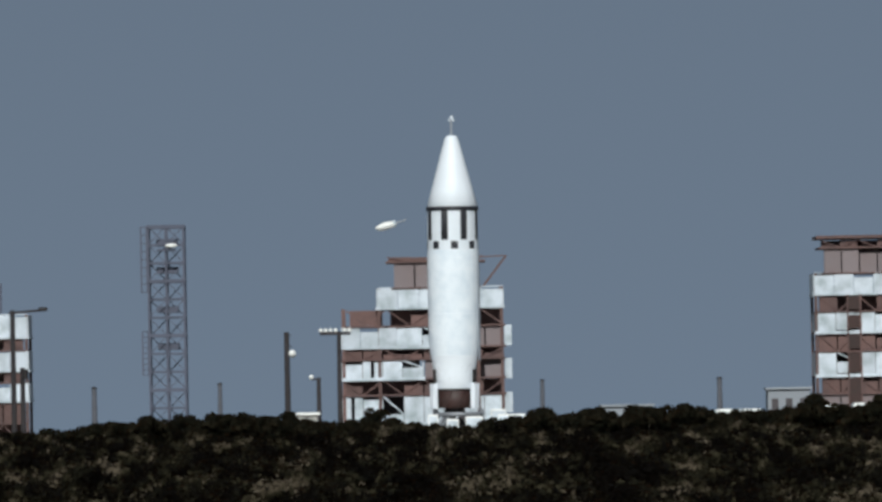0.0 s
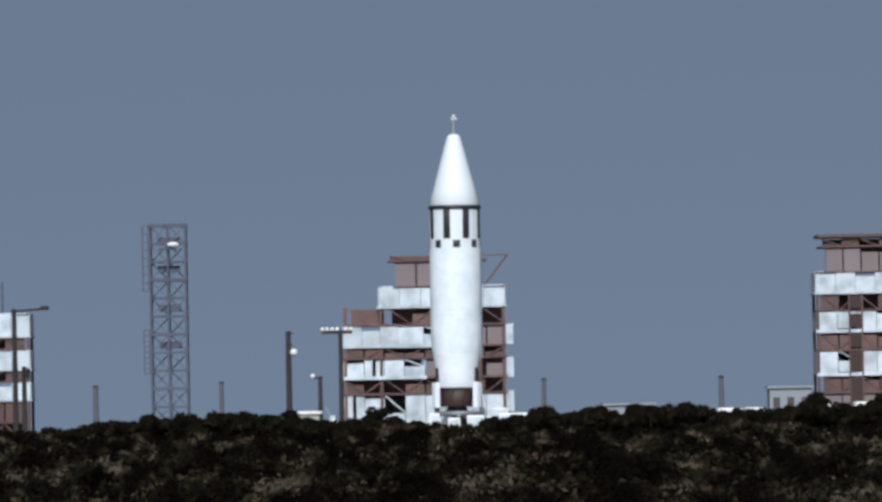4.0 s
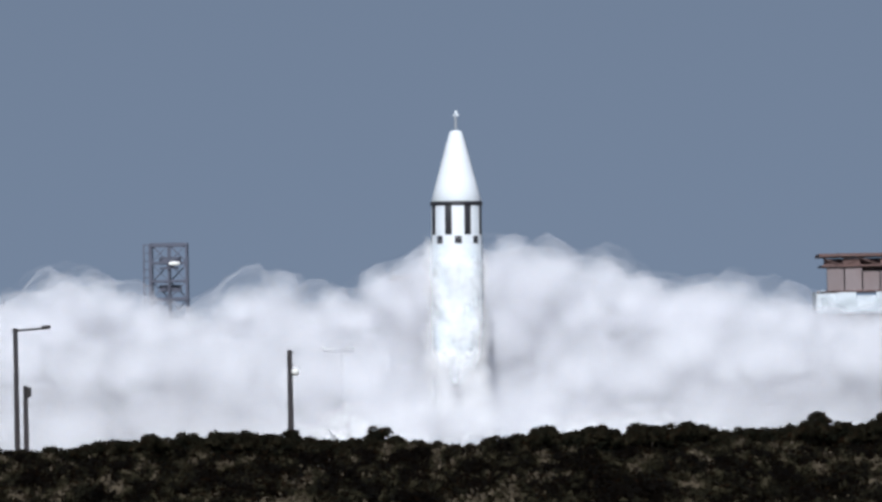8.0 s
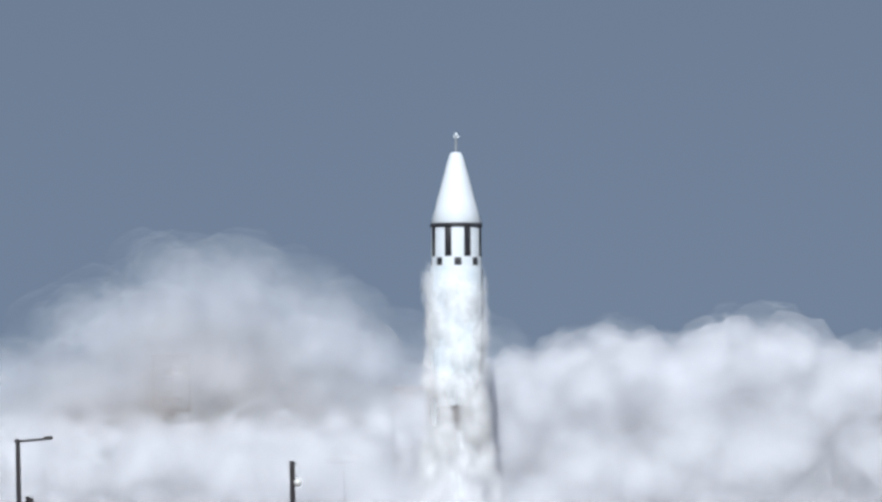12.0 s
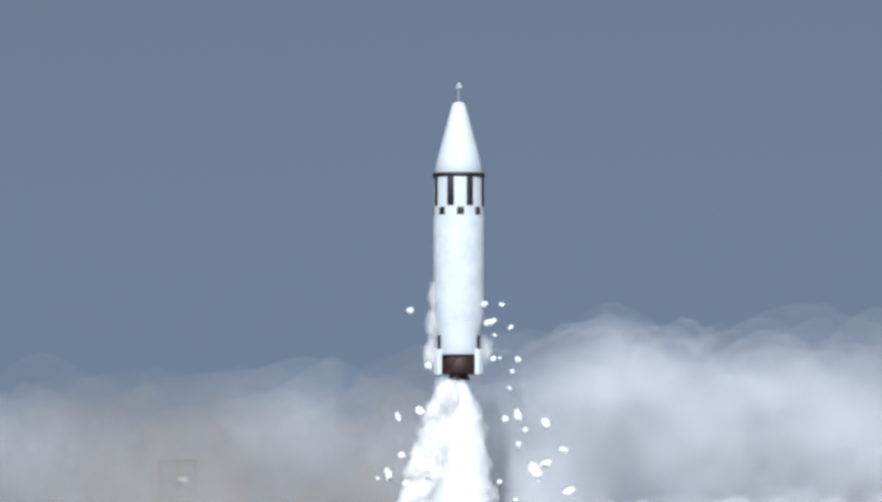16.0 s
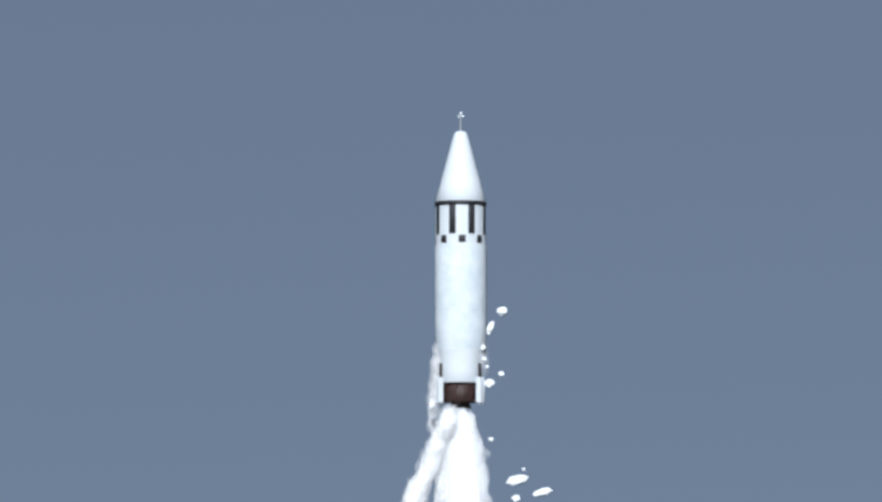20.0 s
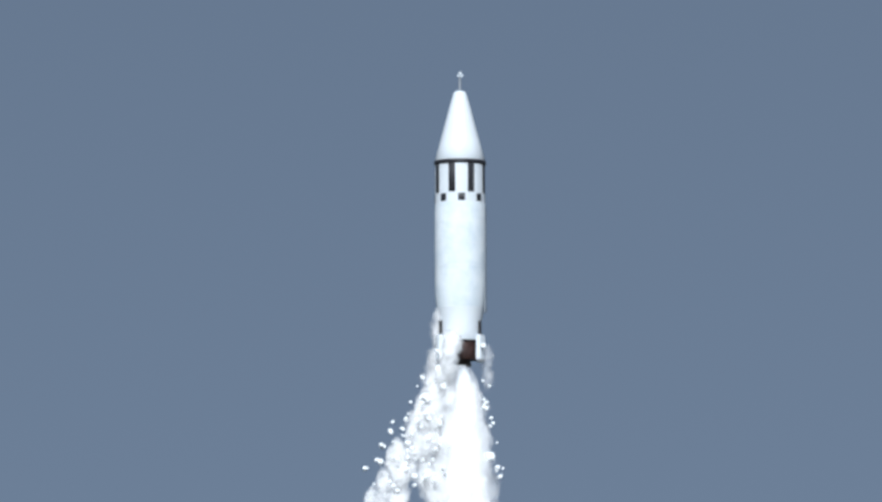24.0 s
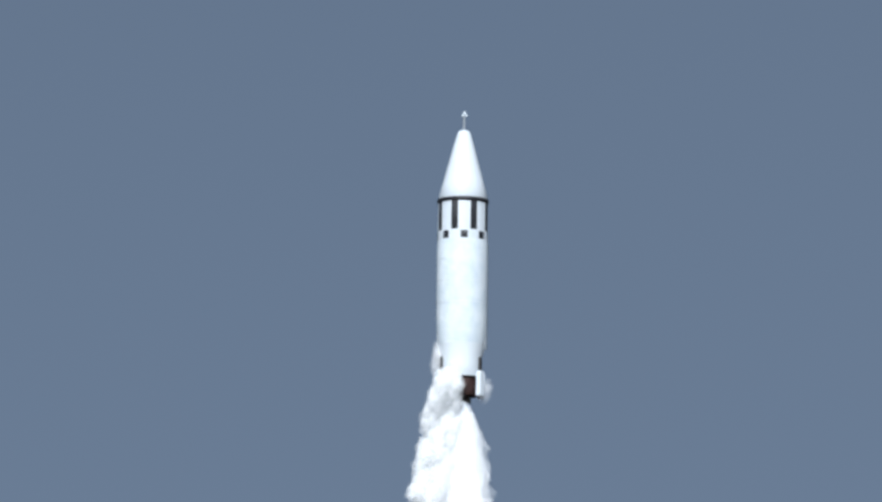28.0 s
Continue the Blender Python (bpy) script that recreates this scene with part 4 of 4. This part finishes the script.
STREAM_SPREAD = [(12, 0.6), (17.5, 0.65), (19.5, 0.16), (22.6, 0.16), (23.3, 1.1), (24.2, 1.15), (25.0, 0.15), (26.0, 0.4), (27.0, 0.6), (27.5, 0.8), (28.0, 0.85)]

BURST = [(22.6, 0.0), (23.4, 0.8), (24.4, 1.0), (24.9, 0.1), (25.2, 0.0)]


def make_stream():
    rng = np.random.default_rng(31)
    s = thing("vapour_trail", (0, 0, 0), "white vapour trailing off beside the exhaust plume", "vapour")
    kinds = [sheets(60 + i, (0.4, 0.6, 0.78, 0.94, 1.1), 0.9, 2.6) for i in range(3)]
    for i in range(116):
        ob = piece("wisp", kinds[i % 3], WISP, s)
        k = rng.uniform(0.2, 0.48)
        ob.scale = (k, k, k * rng.uniform(1.2, 2.0))
        STREAM.append((ob, i / 116, rng.uniform(-1, 1, 3), rng.uniform(0, 6.28)))


def stream_rows(ob, f, jit, ph):
    rows, t = [(q, pose(*(foot(q) + Vector((0, 0, 5))))) for q in (0, 4.6, 7, 9, 11.4)], 11.5
    while t <= 28.01:
        start = float(np.interp(t, [22.4, 23.4], [-0.95, 0.9]))      # the vapour creeps up over the engine bay
        burst = between(BURST, t)                # a cloud of ice dust beside the plume
        z = start - (7.2 + 2.4 * burst) * f
        x = float(np.interp(t, [22.4, 23.4], [-0.35, -0.6])) - between(STREAM_BEND, t) * (max(0.0, -z) / 6.0) ** 1.25 + between(STREAM_SPREAD, t) * (jit[0] - 0.3) + 0.12 * math.sin(3.1 * t + ph + 6 * f)
        x = (1 - burst) * x + burst * (-0.4 - 0.6 * max(0.0, 0.8 - z) * (0.5 + 0.5 * jit[0]))
        y = (-1.5 if f < 0.2 and t > 22.5 else -0.6) + 0.4 * jit[1]
        rows.append((t, Matrix.Translation(foot(t) + Vector((x, y, z + 0.2 * math.sin(2.3 * t + ph)))) @ pose(0, 0, 0, 20 * math.sin(t * 1.3 + ph), 15 + 25 * jit[2], 25 * math.sin(t * 0.9 + ph))))
        t += 0.5
    return rows


# ---- cold fog round the tanks ----
MISTS = []
MIST_TOP = [(12, 6.5), (17, 4.6), (20, 3.0), (28, 2.6)]
FOGS = []


def make_mist():
    rng = np.random.default_rng(52)
    m = thing("frost_mist", (0, 0, 0), "white mist streaming down the cold tank walls", "vapour")
    kinds = [sheets(70 + i, (0.4, 0.6, 0.78, 0.94, 1.1), 0.6, 2.0) for i in range(3)]
    for i in range(26):
        ob = piece("wisp", kinds[i % 3], MIST, m)
        k = rng.uniform(0.16, 0.4)
        ob.scale = (k, k, k * rng.uniform(1.3, 2.4))
        MISTS.append((ob, 1 if i % 13 < 1 else -1, rng.uniform(0, 1), rng.uniform(1.6, 3.0), rng.uniform(0, 6.28)))
    for i in range(190):
        ob = piece("fog_puff", kinds[i % 3], SHROUD, m, "white fog shaken off the frosted tanks")
        k = rng.uniform(0.35, 0.62)
        ob.scale = (k, k, k * rng.uniform(1.3, 2.2))
        FOGS.append((ob, rng.uniform(-1.75, 1.75), i / 130 if i < 130 else 0.44 + 0.4 * rng.random(), rng.uniform(0, 6.28), 12.3 + 1.5 * rng.random()))


def mist_rows(ob, s, phase, period, ph):
    rows = [(t, pose(*(foot(t) + Vector((0, 0, 5))))) for t in (0, 4.5, 7, 9, 11)]
    t = 11.8
    while t <= 28.01:
        f = 0.5 - 0.5 * math.cos(2 * math.pi * (t / period + phase))
        z = between(MIST_TOP, t) - 4.4 * f
        x = s * (1.22 + 0.5 * f + 0.06 * math.sin(4 * t + ph))
        rows.append((t, Matrix.Translation(foot(t) + Vector((x, -0.2, z))) @ pose(0, 0, 0, 20 * math.sin(t + ph), 10 * s, 30 * math.sin(0.8 * t + ph))))
        t += 0.4
    return rows


def fog_rows(ob, ang, f, ph, gone):
    """Clings to the tanks until the engine's shaking has freed it, then falls away beside the plume."""
    rows, t = [], 0.0
    while t <= 28.01:
        grow = min(1.0, max(0.0, (t - 4.9) / 0.9))
        z = 8.4 - 14.0 * f + 0.5 * math.sin(1.7 * t + ph)
        rad = 0.55 + 0.83 * grow + 0.1 * math.sin(2.3 * t + 2 * ph)
        if z < 0.5:
            rad *= 1 + 0.13 * (0.5 - z)
        if t < 4.9:
            z, rad = max(2.5, z), 0.5
        fall = max(0.0, t - gone)
        drop = min(60.0, 3.0 * fall + 2.2 * fall * fall)
        out = 1 + 0.1 * min(fall, 3.0)
        rows.append((t, Matrix.Translation(foot(t) + Vector((rad * out * math.sin(ang), -rad * math.cos(ang), z - drop))) @ pose(0, 0, 0, 15 * math.sin(t + ph), 0, 25 * math.sin(0.7 * t + ph))))
        t += 0.5 if 4.5 < t < 16 else 1.0
    return rows


# ---- ice shaken off the tanks ----
ICE_BITS = []
ICE_KINDS = []
ICE_RNG = np.random.default_rng(77)


def shed(t, *bits):
    """Pieces of ice that pass these places beside the engine bay at t: across, up, width and height in metres."""
    for dx, dz, w, h in bits:
        ob = piece("ice_chunk", ICE_KINDS[int(ICE_RNG.integers(5))], ICE)
        ob.scale = (w * 0.41, min(w, h) * 0.38, h * 0.41)
        tagged(ob, "large slab of white ice falling off the rocket" if max(w, h) > 0.75 else "chunk of white ice falling off the rocket", "ice", "falling ice chunks")
        high = max(dz + 1.2, ICE_RNG.uniform(1.8, 5.5))
        ICE_BITS.append((ob, t, dx, dz, min(8.6, high), max(0.45, min(1.6, (high - dz) / 3.2)), ICE_RNG.uniform(-1, 1, 3)))


def make_ice():
    for i in range(5):
        bm = lump(80 + i, 1.0, 2, 0.6, 1.4, smooth=False)
        me = bpy.data.meshes.new("ice_chunk")
        bm.to_mesh(me)
        bm.free()
        ICE_KINDS.append(me)
    shed(15, (3.02, 1.72, 0.81, 0.54), (2.66, 3.52, 0.63, 0.72), (1.99, 3.97, 0.54, 0.9), (2.26, 2.71, 0.41, 0.41), (2.35, -1.25, 0.32, 0.25), (-4.27, -1.57, 0.32, 0.25), (-3.15, -3.68, 0.5, 0.4), (-5.31, -5.49, 0.45, 0.36), (-3.19, 0.6, 0.27, 0.22), (1.0, -0.44, 0.36, 0.29), (-2.07, 4.06, 0.36, 0.63), (-1.89, -1.25, 0.36, 0.29))
    shed(16, (3.14, 2.66, 0.41, 0.32), (3.5, 0.73, 0.41, 0.32), (3.14, 0.05, 0.36, 0.29), (2.6, 4.02, 0.36, 0.29), (2.15, 2.21, 0.32, 0.25), (2.69, -2.74, 0.5, 0.4), (3.32, -2.65, 0.36, 0.29), (2.96, -0.94, 0.27, 0.22), (2.29, -6.44, 0.41, 0.32), (-2.35, -2.2, 0.63, 0.63), (-3.48, -4.77, 0.54, 0.43), (-3.25, -6.44, 0.54, 0.43), (-1.99, -5.67, 0.41, 0.32), (2.42, 0.86, 0.27, 0.22), (-1.81, 0.5, 0.45, 0.54))
    shed(17, (2.31, 6.3, 0.54, 1.26), (2.04, 5.31, 0.41, 0.32), (-3.09, 2.97, 0.63, 0.41), (-2.55, 3.51, 0.36, 0.29), (2.63, 2.34, 0.59, 0.47), (2.5, 1.62, 0.45, 0.36), (2.36, 1.08, 0.27, 0.22), (2.72, 0.27, 0.5, 0.4), (3.49, -0.9, 0.63, 0.45), (-4.89, -1.54, 0.5, 0.4), (2.77, -2.44, 0.68, 0.5), (3.31, -4.69, 0.45, 0.36), (-2.19, 1.17, 0.54, 0.72), (3.49, -3.65, 0.32, 0.25), (-2.28, 2.2, 0.36, 0.29))
    shed(18, (3.48, 4.28, 0.45, 1.22), (2.54, 2.57, 0.54, 0.36), (-6.2, -1.53, 0.63, 0.45), (2.35, -1.67, 0.68, 0.45), (3.08, -2.97, 0.59, 0.45), (2.26, -0.99, 0.27, 0.22), (2.26, -4.15, 0.32, 0.25), (-1.79, 1.94, 0.36, 0.29), (-4.58, -1.8, 0.18, 0.14), (1.9, 1.04, 0.36, 0.29))
    shed(19, (3.44, 0.72, 1.44, 0.5), (2.94, -0.72, 0.45, 0.36), (2.76, -2.03, 0.54, 0.43), (3.57, -0.9, 0.27, 0.22), (-5.84, -4.32, 0.59, 0.41), (-3.68, -2.21, 0.45, 0.36), (-2.42, -1.58, 0.36, 0.29), (-1.43, -2.03, 0.41, 0.32), (-4.45, -2.79, 0.27, 0.22), (-3.23, -3.06, 0.27, 0.22), (-4.67, -3.6, 0.23, 0.18), (-2.06, -2.7, 0.27, 0.22), (2.08, 2.48, 0.27, 0.22), (-1.74, 0.0, 0.41, 0.63), (-4.67, -1.8, 0.23, 0.18))
    shed(20, (2.58, 5.31, 0.72, 0.59), (1.86, 4.32, 0.45, 0.9), (2.45, 1.53, 0.36, 0.29), (1.77, -2.3, 0.36, 0.29), (3.26, -4.73, 1.62, 0.59), (3.17, -5.86, 0.54, 0.43), (-1.7, -0.18, 0.36, 0.54))
    shed(21, (2.4, 4.55, 0.99, 0.99), (2.98, 2.3, 0.81, 0.54), (3.48, 2.03, 0.72, 0.41), (1.86, -1.26, 0.54, 0.43), (2.08, -1.85, 0.36, 0.29), (2.67, -3.06, 0.68, 0.5), (1.41, -0.49, 0.81, 0.54), (1.77, 3.34, 0.45, 0.36), (2.58, -1.85, 0.27, 0.22), (-1.48, -1.03, 0.41, 0.32))
    shed(21.5, (2.35, 4.5, 0.68, 0.54), (2.8, 3.51, 0.81, 0.72), (1.9, 3.42, 0.63, 0.41), (3.03, 0.9, 0.41, 0.32), (3.52, -0.14, 0.54, 0.43), (2.58, 0.22, 0.41, 0.32), (2.08, -2.35, 0.36, 0.63), (2.22, -4.15, 0.41, 0.63), (-1.48, 1.71, 0.41, 0.32))
    shed(14.5, (2.63, 5.97, 0.67, 0.4), (2.73, 3.53, 0.93, 0.47), (2.47, 1.7, 0.53, 0.33), (-2.1, 0.37, 0.6, 0.4), (-2.43, 2.2, 0.33, 0.27), (1.9, 7.2, 0.47, 0.37), (2.07, 4.7, 0.8, 1.33), (-2.03, 4.7, 0.53, 1.2))
    for t, many in ((23.45, 64), (24.05, 84)):       # a whole sheet of ice breaks up
        for k in range(many):
            dz = 0.6 - 9.0 * ICE_RNG.random() ** 0.8
            reach = ICE_RNG.random() ** 0.9
            dx = -0.9 - (0.5 + 0.62 * max(0.0, 0.6 - dz)) * reach if k % 6 else 1.25 + 0.9 * ICE_RNG.random()
            size = ICE_RNG.uniform(0.12, 0.34) * (1.6 if k % 9 == 0 else 1)
            shed(t, (dx, dz, size * ICE_RNG.uniform(0.9, 1.5), size))


def ice_rows(ob, t1, dx, dz, high, fly, spin):
    t0, s = t1 - fly, (1 if dx > 0 else -1)

    def where(t):
        u = max(0.0, t - t0) / fly
        return foot(t) + Vector((s * 0.95 + (dx - s * 0.95) * u ** 0.75, -0.3 - min(u, 1.0) * (1.0 + 0.6 * spin[0]), high - (high - dz) * min(u, 6.0) ** 1.6))
    times = [t for t in (0, 4.6, 6.0, 8.0, 10.0, 11.5, 13, 15, 17, 19, 21, 23) if t < t0 - 0.3]
    times += [t0 - 0.2, t0] + [t0 + fly * f for f in (0.15, 0.35, 0.6, 0.8, 1.0, 1.25, 1.6, 2.1, 3.0) if t0 + fly * f < 28]
    rows = []
    for t in times:
        a = 38 * (t - t1) if t > t0 else -38 * fly
        rows.append((t, Matrix.Translation(where(t)) @ pose(0, 0, 0, a * spin[0], 0.4 * a * spin[1] + 25 * spin[2], a * spin[2])))
    return rows


# ---- the connector that drops from the rocket before ignition ----
DROP = [(0.0, -3.15, 9.6, 4), (0.3, -3.3, 8.9, 10), (0.6, -3.45, 8.2, 18), (0.9, -3.85, 7.25, 26), (1.2, -3.95, 6.35, 36), (1.5, -4.35, 5.3, 46), (1.8, -4.55, 4.15, 56), (2.1, -4.95, 3.0, 66),
        (2.3, -5.35, 1.95, 74), (2.5, -5.4, 0.8, 82), (2.7, -5.65, -0.35, 90), (2.9, -5.95, -1.45, 98), (3.1, -6.1, -2.0, 104), (3.6, -6.2, -2.3, 108), (28.0, -6.2, -2.3, 108)]


def make_drop():
    global DROPPED
    DROPPED = thing("umbilical_connector", (0, 0, 0), "white umbilical connector with a trailing cable", "connector")
    part("body", lump(90, 0.5, 3, 0.12, stretch=(1.25, 0.45, 0.45)), LAMP_WHITE, DROPPED)
    bm = bmesh.new()
    pts = [(0.5, 0, 0), (0.8, 0, 0.03), (1.05, 0, 0.02), (1.25, 0, 0.08)]
    for p, q in zip(pts, pts[1:]):
        add_bar(bm, p, q, 0.1, 6)
    part("cable", bm, GREY_PANEL, DROPPED)
    part("collar", turned([(0.12, 0), (0.22, 0.02), (0.22, 0.12), (0.12, 0.14)], 12), WHITE_PANEL, DROPPED, at=pose(0.45, 0, 0, 0, 90, 0))


# ---- put the place together ----
ground()
ROCKET = make_rocket()
launch_stand()
gantries()
lattice_tower()
poles()
far_buildings()
scrub_field()
shrubs()
smoke()
make_plume()
make_stream()
make_mist()
make_ice()
make_drop()


def motions():
    walk(ROCKET, [(t, rocket_pose(t)) for t in [0, 4.6, 5, 5.5] + list(range(6, 29))])
    rows = [(0, pose(BASE.x, BASE.y, -16)), (4.3, pose(BASE.x, BASE.y, -16))]
    t = 4.9
    while t < 28.01:
        rows.append((t, Matrix.Translation(foot(t)) @ pose(0, 0, 0, 0, 0, 6 * math.sin(3 * t))))
        t += 0.7
    walk(PLUME, rows)
    for ob, ph, rate in SHEATHS:
        walk(ob, [(0.4 * k, pose(0, 0, -0.25 + 0.25 * math.sin(rate * 0.4 * k + ph), 0, 0, 22 * math.sin(0.8 * rate * 0.4 * k + ph))) for k in range(71)])
    for rows_of, moving in ((puff_rows, PUFFS), (lobe_rows, LOBES), (stream_rows, STREAM), (mist_rows, MISTS), (fog_rows, FOGS), (ice_rows, ICE_BITS)):
        for args in moving:
            walk(args[0], rows_of(*args))
    walk(DROPPED, [(t, Matrix.Translation(spot(a, b, 466)) @ pose(0, 0, 0, 0, -10 - turn, 0)) for t, a, b, turn in DROP])


motions()
